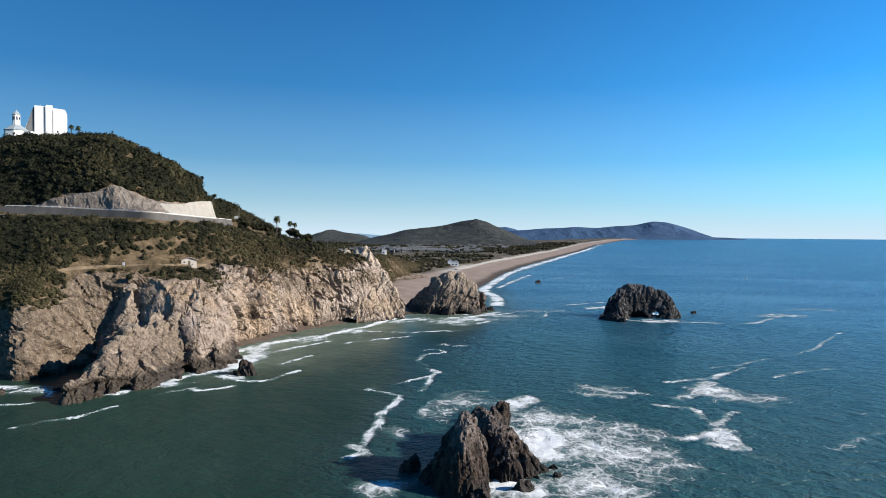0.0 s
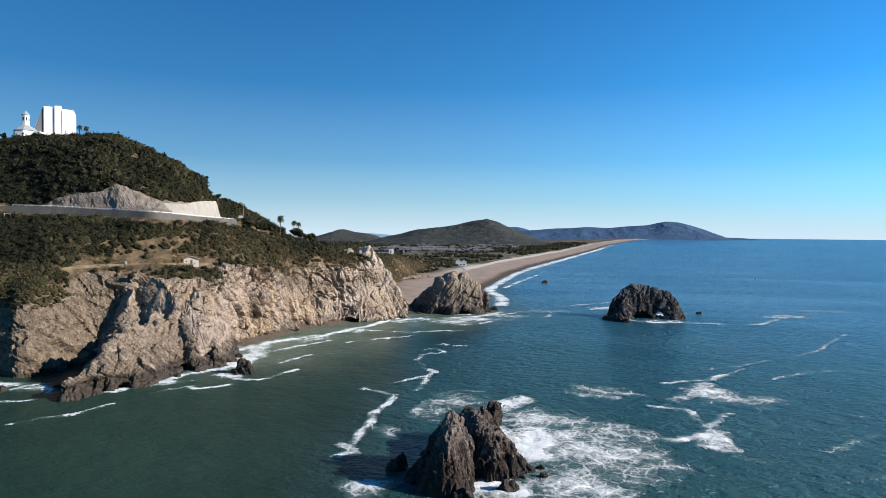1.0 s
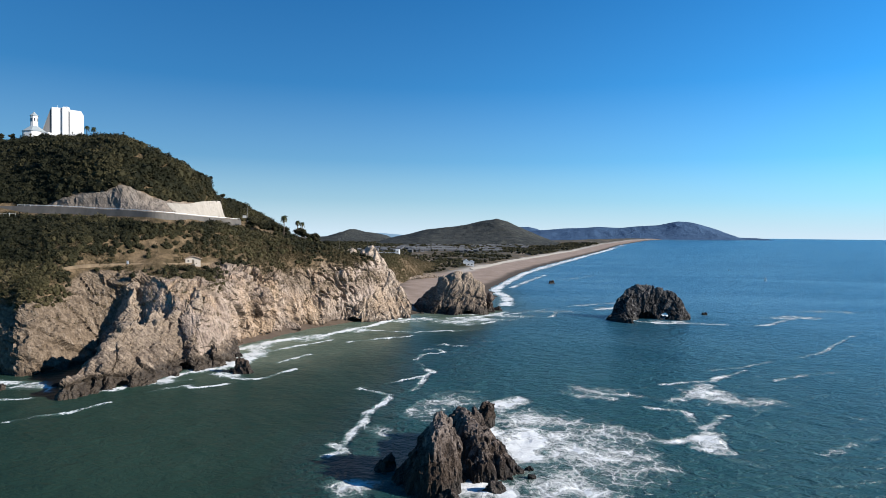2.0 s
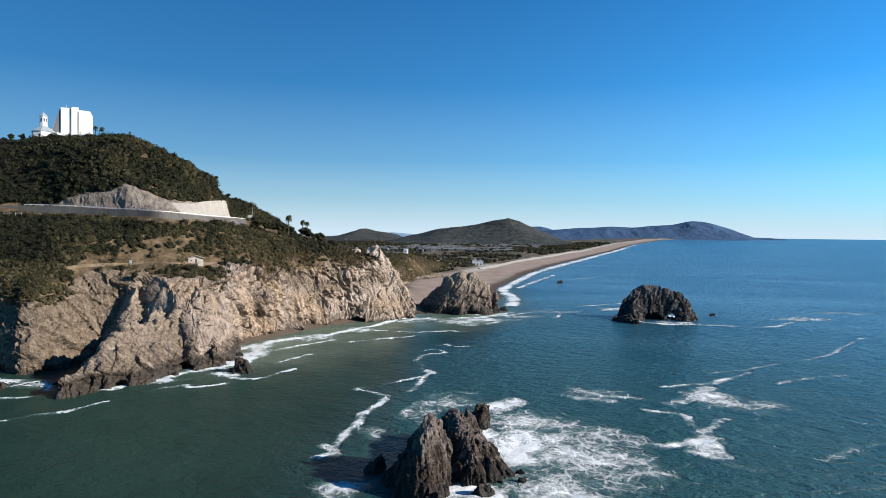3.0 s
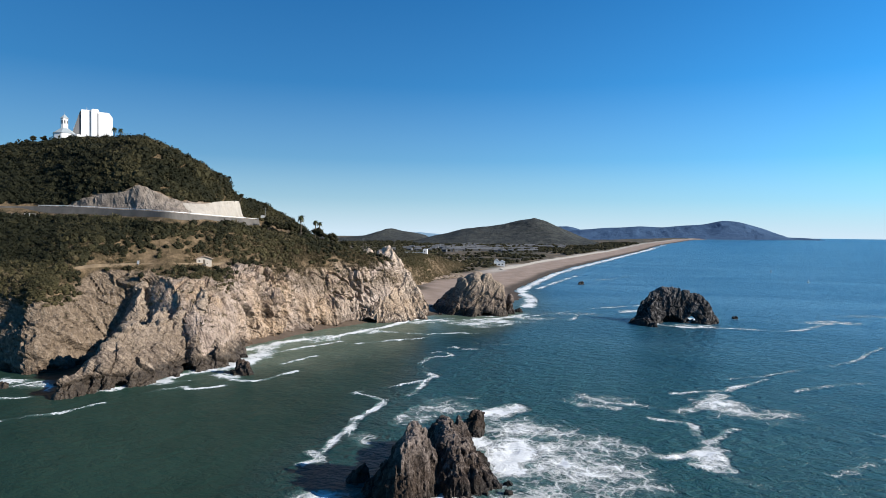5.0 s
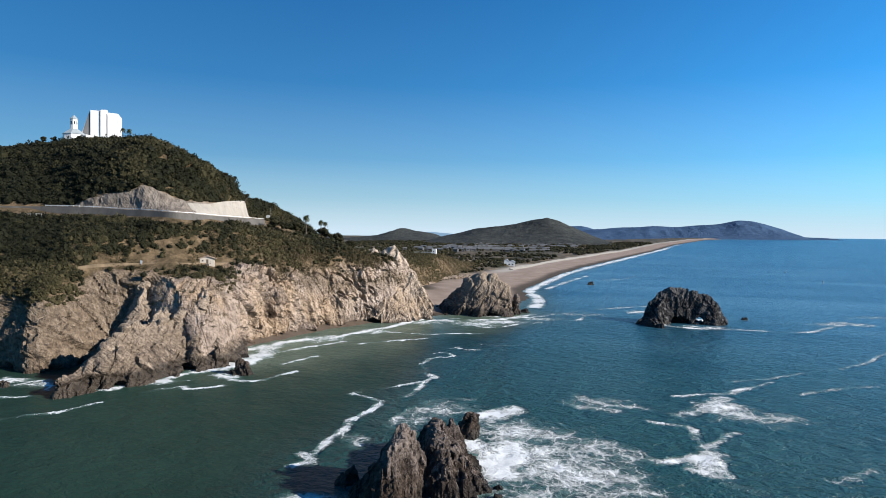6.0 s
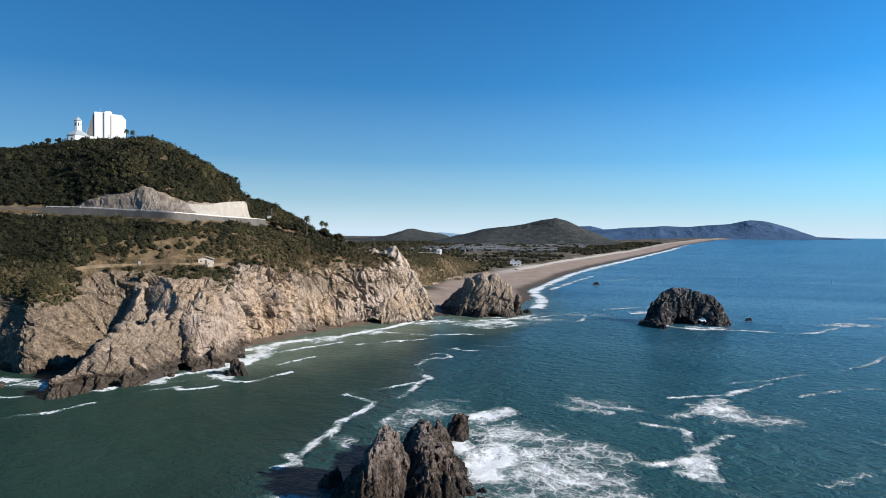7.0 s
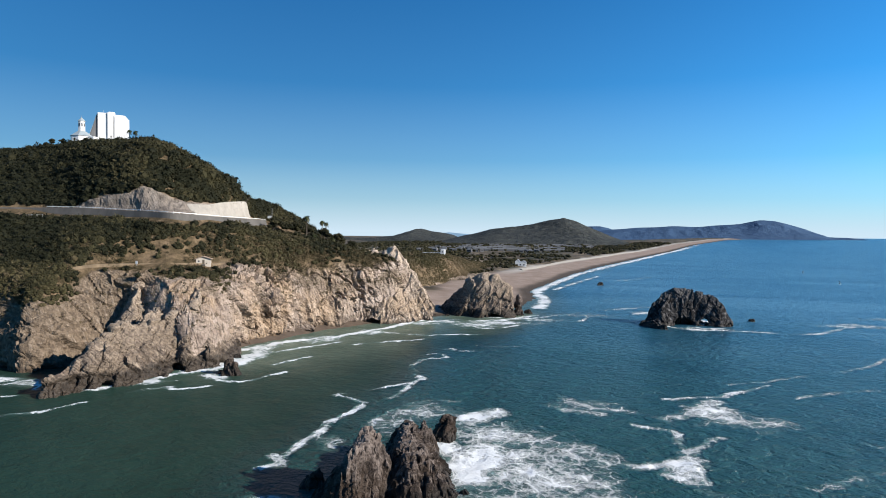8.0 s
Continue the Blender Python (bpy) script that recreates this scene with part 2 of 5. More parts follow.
def headland_material():
    n = Nodes("headland_rock_and_scrub")
    layer = (20, 48, 15)
    layers = n.noise(0.55, 7, 0.62, n.scaled(0.3, 0.3, 1.5, layer), 0.8)
    big = n.noise(0.03, 5, 0.6)
    c = n.ramp(layers, (0.34, (0.101, 0.070, 0.048)), (0.43, (0.230, 0.163, 0.109)), (0.6, (0.324, 0.243, 0.174)), (0.76, (0.396, 0.319, 0.252)))
    c = n.mix(n.ramp(big, (0.42, 0.0), (0.56, 0.75)), c, n.ramp(layers, (0.3, (0.144, 0.112, 0.097)), (0.7, (0.317, 0.264, 0.228))))
    c = n.mix(n.math("MULTIPLY", n.attr("pale"), n.ramp(n.noise(0.09, 4, 0.6), (0.4, 0.0), (0.6, 0.85))), c, n.ramp(layers, (0.3, (0.274, 0.217, 0.181)), (0.7, (0.414, 0.345, 0.297))))
    earth = n.ramp(n.noise(0.5, 7, 0.7), (0.3, (0.068, 0.051, 0.037)), (0.5, (0.131, 0.099, 0.070)), (0.7, (0.200, 0.157, 0.117)))
    c = n.mix(n.attr("earthy"), c, earth)
    fine = n.noise(1.1, 7, 0.7)
    c = n.mix(n.ramp(fine, (0.36, 0.65), (0.50, 0.0)), c, (0.044, 0.033, 0.025))
    crack = n.add("TexVoronoi", Vector=n.scaled(0.4, 0.4, 0.22, layer), Scale=1.0)
    crack.feature = "DISTANCE_TO_EDGE"
    c = n.mix(n.ramp(crack.outputs[0], (0.0, 0.55), (0.05, 0.0)), c, (0.036, 0.028, 0.021))
    runs = n.noise(0.9, 6, 0.65, n.scaled(1, 1, 0.1, (8, -12, 0)), 0.3)
    c = n.mix(n.ramp(runs, (0.34, 0.6), (0.47, 0.0)), c, (0.059, 0.046, 0.037))
    c = n.mix(n.ramp(runs, (0.56, 0.0), (0.7, 0.4)), c, (0.359, 0.304, 0.255))
    soil = n.ramp(n.noise(0.25, 7, 0.7), (0.3, (0.030, 0.025, 0.012)), (0.5, (0.076, 0.055, 0.032)), (0.70, (0.172, 0.123, 0.077)))
    c = n.mix(n.attr("soil"), c, soil)
    scar = n.ramp(n.noise(0.35, 8, 0.7, n.scaled(1, 1, 0.3)), (0.3, (0.069, 0.057, 0.047)), (0.7, (0.214, 0.183, 0.155)))
    c = n.mix(n.attr("scar"), c, scar)
    damp = n.math("ADD", n.height(), n.math("MULTIPLY", n.noise(0.4, 3), 3.0))
    fac = n.ramp(n.math("DIVIDE", damp, 10.0), (0.24, 1.0), (0.4, 0.0))
    c = n.mix(fac, c, n.mix(0.7, c, (0.019, 0.012, 0.008)))
    b = n.math("ADD", n.noise(1.6, 8, 0.7), n.math("MULTIPLY", layers, 1.2))
    return n.done(c, 0.9, b, 1.0, 0.5, Specular_IOR_Level=0.08)


HEAD = headland_material()


def sea_material():
    n = Nodes("sea_water")
    murk = n.attr("murk")
    swirl = n.noise(0.02, 4, 0.6)
    green = n.ramp(swirl, (0.35, (0.011, 0.027, 0.020)), (0.65, (0.016, 0.037, 0.028)))
    blue = n.ramp(swirl, (0.35, (0.010, 0.040, 0.037)), (0.65, (0.015, 0.053, 0.049)))
    # far water: the sky's reflection is put into the base colour, in streaks
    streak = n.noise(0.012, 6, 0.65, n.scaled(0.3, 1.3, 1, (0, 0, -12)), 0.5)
    sky_tinted_sea = n.ramp(streak, (0.38, (0.018, 0.080, 0.142)), (0.5, (0.030, 0.106, 0.178)), (0.62, (0.056, 0.150, 0.228)))
    blue = n.mix(n.attr("far_sky"), blue, sky_tinted_sea)
    c = n.mix(murk, blue, green)
    c = n.mix(n.attr("sandy"), c, n.ramp(n.noise(0.05, 5, 0.65), (0.35, (0.056, 0.088, 0.066)), (0.65, (0.120, 0.150, 0.112))))
    # foam: cells of lace that close up to solid white where the surf is thick
    f = n.attr("foam")
    drift = n.add("TexNoise", Vector=n.pos, Scale=0.12, Detail=4.0, Roughness=0.6)
    shift = n.add("VectorMath")
    shift.operation = "MULTIPLY_ADD"
    n.put(shift.inputs[0], drift.outputs["Color"])
    shift.inputs[1].default_value = (7, 7, 0)
    n.put(shift.inputs[2], n.pos)

    def lace(scale, width):
        v = n.add("TexVoronoi", Vector=shift.outputs[0], Scale=scale)
        v.feature, v.voronoi_dimensions = "DISTANCE_TO_EDGE", "2D"
        return n.ramp(v.outputs[0], (0.0, 1.0), (width, 0.35), (width * 3.2, 0.0))

    net = n.math("MAXIMUM", lace(0.2, 0.07), n.math("MULTIPLY", lace(0.55, 0.10), 0.65))
    fleck = n.math("SUBTRACT", n.noise(1.1, 8, 0.75), 0.5)
    cloud = n.noise(0.2, 7, 0.62, None, 0.4)
    body = n.math("ADD", f, n.math("MULTIPLY", n.math("SUBTRACT", net, 1.0), 0.46))
    body = n.math("ADD", body, n.math("MULTIPLY", fleck, 1.35))
    body = n.math("ADD", body, n.math("MULTIPLY", n.math("SUBTRACT", cloud, 0.5), 1.5))
    white = n.math("MULTIPLY", n.ramp(body, (0.26, 0.0), (0.42, 0.7), (0.75, 1.0)), n.ramp(f, (0.1, 0.0), (0.3, 1.0)))
    # milky, half-clear water round the foam
    milk = n.math("MULTIPLY", n.ramp(f, (0.25, 0.0), (0.85, 0.9)), n.ramp(n.noise(0.3, 6, 0.65, n.scaled(0.8, 1, 0.2), 0.8), (0.36, 0.15), (0.62, 1.0)))
    c = n.mix(milk, c, (0.150, 0.235, 0.215))
    c = n.mix(white, c, (0.56, 0.575, 0.57))
    rough = n.mix(white, (0.28, 0.28, 0.28), (0.8, 0.8, 0.8))
    # long low swell, chop and ripples, drawn out along the crests
    swell = n.noise(0.10, 2, 0.5, n.scaled(0.6, 1.0, 1, (0, 0, -14)), 0.3)
    chop = n.noise(0.30, 4, 0.6, n.scaled(0.7, 1.0, 1, (0, 0, -9)), 0.5)
    ripple = n.noise(0.95, 5, 0.65, n.scaled(0.75, 1.0, 1, (0, 0, -18)), 0.5)
    b = n.math("ADD", n.math("MULTIPLY", swell, 0.9), n.math("MULTIPLY", chop, 2.2))
    b = n.math("ADD", b, n.math("MULTIPLY", ripple, 0.8))
    b = n.math("MULTIPLY", b, n.ramp(murk, (0.0, 1.0), (1.0, 0.22)))
    b = n.math("ADD", n.math("MULTIPLY", b, n.math("SUBTRACT", 1.0, n.math("MULTIPLY", n.math("MAXIMUM", white, milk), 0.8))), n.math("MULTIPLY", n.math("MULTIPLY", white, cloud), 0.5))
    gloss = n.mix(n.attr("far_sky"), n.ramp(murk, (0.0, 0.30), (1.0, 0.04)), (0.32, 0.32, 0.32))
    return n.done(c, rough, b, 1.0, 1.0, IOR=1.333, Specular_IOR_Level=gloss)


SEA = sea_material()


def land_material():
    n = Nodes("sand_and_plain")
    inland = n.attr("inland")
    sand = n.ramp(n.noise(0.05, 6, 0.65), (0.35, (0.169, 0.124, 0.095)), (0.65, (0.235, 0.181, 0.145)))
    sand = n.mix(n.attr("wet"), sand, (0.050, 0.037, 0.026))
    sand = n.mix(n.attr("dry"), sand, (0.305, 0.282, 0.246))
    scrub = n.ramp(n.noise(0.035, 7, 0.75, n.scaled(0.5, 1, 1)), (0.36, (0.024, 0.022, 0.014)), (0.5, (0.066, 0.050, 0.032)), (0.62, (0.145, 0.114, 0.076)))
    patch = n.noise(0.012, 3, 0.6)
    scrub = n.mix(n.ramp(patch, (0.5, 0.0), (0.6, 0.8)), scrub, (0.021, 0.025, 0.013))
    c = n.mix(inland, sand, scrub)
    return n.done(c, 0.9, n.noise(0.8, 6, 0.7), 0.6, 0.4, Specular_IOR_Level=0.2)


LAND = land_material()


def far_material(name, a, b, scale=0.02):
    n = Nodes(name)
    f = n.math("ADD", n.math("MULTIPLY", n.noise(scale, 8, 0.75), 0.55), n.math("MULTIPLY", n.noise(scale * 4, 6, 0.75), 0.45))
    return n.done(n.ramp(f, (0.38, a), (0.62, b)), 0.95, n.noise(scale * 3, 6, 0.7), 0.8, 8.0, Specular_IOR_Level=0.1)


# dark tone shifted towards blue, with some distance haze in the colour
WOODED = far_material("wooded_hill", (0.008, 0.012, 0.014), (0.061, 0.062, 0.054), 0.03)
# distance haze is put into the base colours of the two far ranges
HAZE_BLUE_RANGE = far_material("haze_blue_range", (0.026, 0.055, 0.107), (0.041, 0.075, 0.131), 0.014)
HAZE_PALE_RANGE = far_material("haze_pale_range", (0.138, 0.221, 0.290), (0.152, 0.235, 0.304), 0.008)


def leaf_material(name, a, b, c):
    n = Nodes(name)
    t = n.attr("tint")
    col = n.ramp(t, (0.0, a), (0.55, b), (1.0, c))
    col = n.mix(n.ramp(n.noise(1.2, 4, 0.7), (0.35, 0.5), (0.6, 0.0)), col, tuple(v * 0.5 for v in a))
    return n.done(col, 0.75, None, Specular_IOR_Level=0.08)


SCRUB = leaf_material("evergreen_scrub", (0.011, 0.012, 0.006), (0.049, 0.043, 0.020), (0.112, 0.084, 0.050))
PALM = leaf_material("palm_fronds", (0.021, 0.028, 0.010), (0.034, 0.041, 0.017), (0.069, 0.062, 0.034))
BARK = plain("bark", (0.069, 0.055, 0.041), 0.9, 0.3, 3)
WHITE = plain("white_wall_paint", (0.483, 0.483, 0.476), 0.6, 0.04, 0.15)
GREYWALL = plain("grey_painted_wall", (0.290, 0.297, 0.310), 0.7, 0.1, 0.3)
TOWN = plain("dull_town_wall", (0.083, 0.084, 0.086), 0.8, 0.2, 0.1)
TOWNROOF = plain("dark_town_roof", (0.062, 0.066, 0.072), 0.8, 0.3, 0.1)
GLASS = plain("dark_window_glass", (0.021, 0.024, 0.031), 0.15, 0.2, 0.5)
TILE = plain("pale_green_grey_roof", (0.207, 0.238, 0.252), 0.6, 0.1, 0.6)
CONCRETE = plain("weathered_concrete", (0.064, 0.059, 0.053), 0.9, 0.35, 0.25)
PALECONC = plain("pale_new_concrete", (0.235, 0.214, 0.183), 0.9, 0.15, 0.25)
ASPHALT = plain("asphalt", (0.041, 0.041, 0.043), 0.9, 0.2, 0.4)
RAIL = plain("white_guard_rail", (0.517, 0.517, 0.511), 0.5, 0.08, 1.5)
STEEL = plain("galvanised_steel", (0.241, 0.248, 0.255), 0.5, 0.1, 2.0, 0.6)
BROWNROOF = plain("brown_tin_roof", (0.221, 0.159, 0.117), 0.7, 0.2, 1.2)
CREAM = plain("cream_plaster", (0.345, 0.304, 0.255), 0.8, 0.1, 0.8)
SAND_DARK = plain("dark_wet_sand", (0.066, 0.047, 0.033), 0.7, 0.25, 0.3)
RED = plain("red_brown_buoy", (0.207, 0.069, 0.034), 0.5, 0.1, 2.0)
DIRT = plain("trodden_earth", (0.124, 0.090, 0.055), 0.95, 0.35, 0.5)


def part(name, bm, material, parent=None, label=""):
    me = bpy.data.meshes.new(name)
    bm.to_mesh(me)
    bm.free()
    me.materials.append(material)
    ob = new(name, me)
    ob.parent = parent
    if label:
        tagged(ob, label)
    return ob


def box(x0, y0, z0, x1, y1, z1, bevel=0.0):
    bm = bmesh.new()
    bmesh.ops.create_cube(bm, size=1)
    for v in bm.verts:
        v.co = ((x0 + x1) / 2 + v.co.x * (x1 - x0), (y0 + y1) / 2 + v.co.y * (y1 - y0), (z0 + z1) / 2 + v.co.z * (z1 - z0))
    if bevel:
        bmesh.ops.bevel(bm, geom=bm.edges[:], offset=bevel, segments=1, affect="EDGES")
    return bm


def prism(points, depth0, depth1, axis="y"):
    """A flat outline pulled along an axis: (x, z) along y, (x, y) along z or (y, z) along x."""
    bm = bmesh.new()
    place = {"y": lambda a, b, d: (a, d, b), "z": lambda a, b, d: (a, b, d), "x": lambda a, b, d: (d, a, b)}[axis]
    low = [bm.verts.new(place(a, b, depth0)) for a, b in points]
    top = [bm.verts.new(place(a, b, depth1)) for a, b in points]
    bm.faces.new(low), bm.faces.new(top[::-1])
    for k in range(len(points)):
        j = (k + 1) % len(points)
        bm.faces.new((low[k], low[j], top[j], top[k]))
    bmesh.ops.recalc_face_normals(bm, faces=bm.faces[:])
    return bm


def tube(a, b, r0, r1, sides=8):
    bm = bmesh.new()
    a, b = Vector(a), Vector(b)
    bmesh.ops.create_cone(bm, cap_ends=True, segments=sides, radius1=r0, radius2=r1, depth=(b - a).length)
    m = Matrix.Translation((a + b) / 2) @ (b - a).to_track_quat("Z", "Y").to_matrix().to_4x4()
    bmesh.ops.transform(bm, matrix=m, verts=bm.verts[:])
    return bm


def thing(name, x, y, z, label, category, turn=0, group=""):
    ob = new(name)
    ob.matrix_world = pose(x, y, z, 0, 0, turn)
    ob.empty_display_size = 0.5
    return tagged(ob, label, category, group)


# ---- sea ----
def spaced(stops):
    """Grid lines from (start, end, step at start, step at end) runs."""
    out = []
    for a, b, s0, s1 in stops:
        x = a
        while x < b - 1e-6:
            out.append(x)
            x += s0 + (s1 - s0) * (x - a) / (b - a)
    out.append(stops[-1][1])
    return np.array(out)


SHORE_Y = [372, 381, 400, 430, 480, 547, 648, 760, 937, 1198, 1655, 2540, 3580, 4300, 4700]
SHORE_X = [-26, -12, 8, 22, 30, 28, 48, 71, 117, 198, 339, 620, 1015, 1400, 1640]


def shore_x(y):
    return np.interp(y, SHORE_Y, SHORE_X)


def far_rise(x, y):
    """The far sea climbs a little, so that its edge lies as low under the eye as the true horizon."""
    return 29.5 * np.clip((y - 1800) / 3100, 0, 1.02) * step(-750, -60, x - shore_x(y))


def line_dist(px, py, line):
    d = np.full(px.shape, 1e9)
    for (ax, ay), (bx, by) in zip(line[:-1], line[1:]):
        ex, ey = bx - ax, by - ay
        t = np.clip(((px - ax) * ex + (py - ay) * ey) / (ex * ex + ey * ey), 0, 1)
        d = np.minimum(d, np.hypot(px - ax - t * ex, py - ay - t * ey))
    return d


FOAM_LINES = []


def foam_line(width, strength, *way):
    FOAM_LINES.append((0.95 * width, strength + 0.08, way))


# drifting lines, from the rock stack outwards
foam_line(2.2, 1.0, (-22, 130), (-19, 132), (-21, 136), (-24, 137))
foam_line(1.5, 1.0, (-21, 136), (-21, 144), (-19, 150), (-19, 157), (-20, 160), (-18, 166), (-16, 175), (-15, 182), (-22, 186), (-27, 188), (-24, 191))
foam_line(1.4, 0.9, (-19, 195), (-15, 199), (-8, 207))
foam_line(1.6, 0.95, (-10, 186), (-8, 196), (-7, 206), (-5, 214), (-9, 220), (-8, 224), (-10, 229), (-12, 234), (-11, 243), (-7, 248))
foam_line(1.6, 0.9, (-10, 254), (-5, 257), (-2, 250), (-6, 247))
foam_line(1.5, 0.85, (-5, 267), (-3, 269), (0, 264))
foam_line(1.6, 0.85, (3, 263), (8, 263))
foam_line(1.2, 0.7, (7, 279), (13, 277), (25, 279))
foam_line(2.2, 0.72, (-8, 160), (-8, 167), (-6, 174), (-2, 182), (3, 188), (11, 188))
foam_line(4.5, 1.3, (14, 168), (18, 174), (22, 179))
foam_line(4.5, 1.6, (12, 150), (15, 143), (17, 137), (21, 131))
foam_line(2.6, 0.62, (39, 200), (43, 192), (49, 187), (57, 186), (64, 182), (68, 176))
foam_line(3.2, 0.66, (36, 188), (42, 184), (50, 182))
foam_line(3.6, 1.15, (66, 181), (72, 185), (78, 193), (84, 201))
foam_line(1.8, 0.95, (70, 201), (80, 206), (86, 206), (93, 213), (102, 220), (106, 224))
foam_line(1.6, 0.62, (94, 225), (108, 231), (124, 241), (135, 248), (145, 256), (159, 269), (182, 296), (210, 327))
foam_line(2.0, 0.85, (57, 175), (61, 172), (66, 170), (65, 161), (67, 156), (72, 160), (73, 165), (76, 167))
foam_line(3.2, 1.1, (67, 156), (64, 149), (64, 145), (60, 139), (62, 138))
foam_line(2.6, 0.62, (62, 138), (65, 133), (70, 131))
foam_line(2.2, 0.95, (64, 149), (58, 146), (54, 143), (51, 145), (46, 144), (42, 142))
foam_line(2.0, 0.6, (111, 210), (120, 216), (129, 221), (143, 225))
foam_line(2.0, 0.6, (86, 137), (92, 141), (97, 145), (104, 149))
foam_line(2.0, 0.55, (110, 167), (113, 164))
foam_line(3.6, 1.3, (99, 354), (107, 346), (117, 344), (127, 347))
foam_line(2.6, 0.8, (129, 346), (141, 344), (154, 340), (169, 342), (193, 369), (206, 376))
foam_line(2.6, 0.7, (180, 374), (204, 385), (216, 377))
foam_line(2.6, 0.9, (70, 416), (93, 433), (110, 443))
foam_line(3.0, 1.0, (91, 402), (104, 416))
foam_line(2.0, 0.9, (-44, 270), (-40, 273), (-29, 282), (-17, 290))
foam_line(1.9, 0.9, (-44, 307), (-32, 303), (-18, 300), (-5, 306), (6, 307))
foam_line(2.0, 0.85, (-31, 336), (-20, 349), (-8, 358))
foam_line(2.2, 0.75, (14, 331), (23, 341))
foam_line(2.2, 0.8, (25, 367), (41, 382), (64, 409))
foam_line(2.0, 0.7, (43, 372), (55, 360), (66, 395))
foam_line(3.0, 1.25, (-81, 220), (-89, 244), (-83, 253), (-76, 268), (-58, 286), (-49, 306), (-41, 320), (-35, 340), (-26, 355))
foam_line(1.8, 0.85, (-72, 241), (-65, 257), (-52, 273))
foam_line(1.4, 0.8, (-62, 225), (-58, 234), (-54, 242))
foam_line(1.4, 0.75, (-106, 148), (-103, 151), (-98, 155), (-94, 161), (-92, 167))
foam_line(2.4, 1.05, (-105, 177), (-99, 179), (-97, 183), (-94, 191), (-89, 196), (-87, 207), (-79, 213))
foam_line(1.3, 0.7, (-87, 179), (-79, 188))
foam_line(1.4, 0.9, (-80, 188), (-76, 185), (-72, 187), (-68, 191))
foam_line(1.5, 0.85, (-76, 205), (-70, 199), (-62, 198), (-58, 202), (-54, 214))
foam_line(2.0, 0.75, (-132, 170), (-131, 176), (-129, 183), (-126, 188), (-116, 178))
foam_line(1.4, 0.8, (-123, 167), (-116, 169))
# breakers along the beach
foam_line(2.9, 1.0, (-8, 374), (8, 368), (22, 372), (32, 384))
foam_line(4.0, 0.89, (-4, 352), (12, 358), (26, 372))
foam_line(6.0, 1.25, (34, 420), (38, 470), (32, 520), (34, 548), (52, 640), (75, 750), (108, 870))
foam_line(8.3, 1.45, (108, 870), (150, 1010), (206, 1190), (345, 1645), (628, 2530))
foam_line(4.0, 0.9, (48, 560), (70, 640), (100, 740))
foam_line(4.0, 0.79, (112, 676), (130, 696), (156, 738))
FOAM_PATCHES = []


def foam_patch(x, y, rx, ry, strength):
    FOAM_PATCHES.append((x, y, rx, ry, strength + 0.1))


# surf in the lee of the stack
for spot in ((31, 143, 17, 25, 0.74), (20, 140, 6, 15, 1.25), (22, 160, 10, 9, 0.85), (38, 130, 14, 17, 0.72), (26, 117, 13, 12, 0.85), (44, 150, 10, 9, 0.72),
             (9, 112.5, 9, 6, 1.4), (4, 176, 12, 11, 0.62), (-4, 165, 5, 8, 0.6), (-14, 114, 7, 5, 0.85), (-13, 148, 4, 6, 0.5), (46, 126, 9, 10, 0.6)):
    foam_patch(*spot)
# torn patches farther out, round the arch and along the bay
for spot in ((80, 188, 9, 10, 0.95), (86, 181, 12, 9, 0.66), (63, 146, 5, 8, 0.95), (48, 190, 12, 7, 0.5), (118, 352, 14, 4, 0.85), (124, 380, 5, 9, 1.2), (2, 338, 16, 14, 0.62), (14, 350, 20, 8, 0.75),
             (34, 366, 14, 9, 0.62), (60, 390, 20, 9, 0.5), (200, 376, 22, 7, 0.6), (240, 410, 30, 8, 0.5), (100, 412, 12, 9, 0.7)):
    foam_patch(*spot)
# wash at the cliff foot
for spot in ((-136, 186, 9, 6, 0.75), (-124, 184, 5, 6, 0.6), (-90, 192, 7, 6, 0.8), (-83, 210, 7, 6, 0.95), (-79, 224, 6, 11, 1.05), (-76, 240, 6, 12, 0.95), (-72, 203, 6, 5, 0.6), (-30, 338, 14, 7, 0.6), (-78, 256, 7, 12, 0.75), (-62, 280, 8, 11, 0.62), (-46, 304, 9, 11, 0.62), (-18, 346, 14, 8, 0.6)):
    foam_patch(*spot)


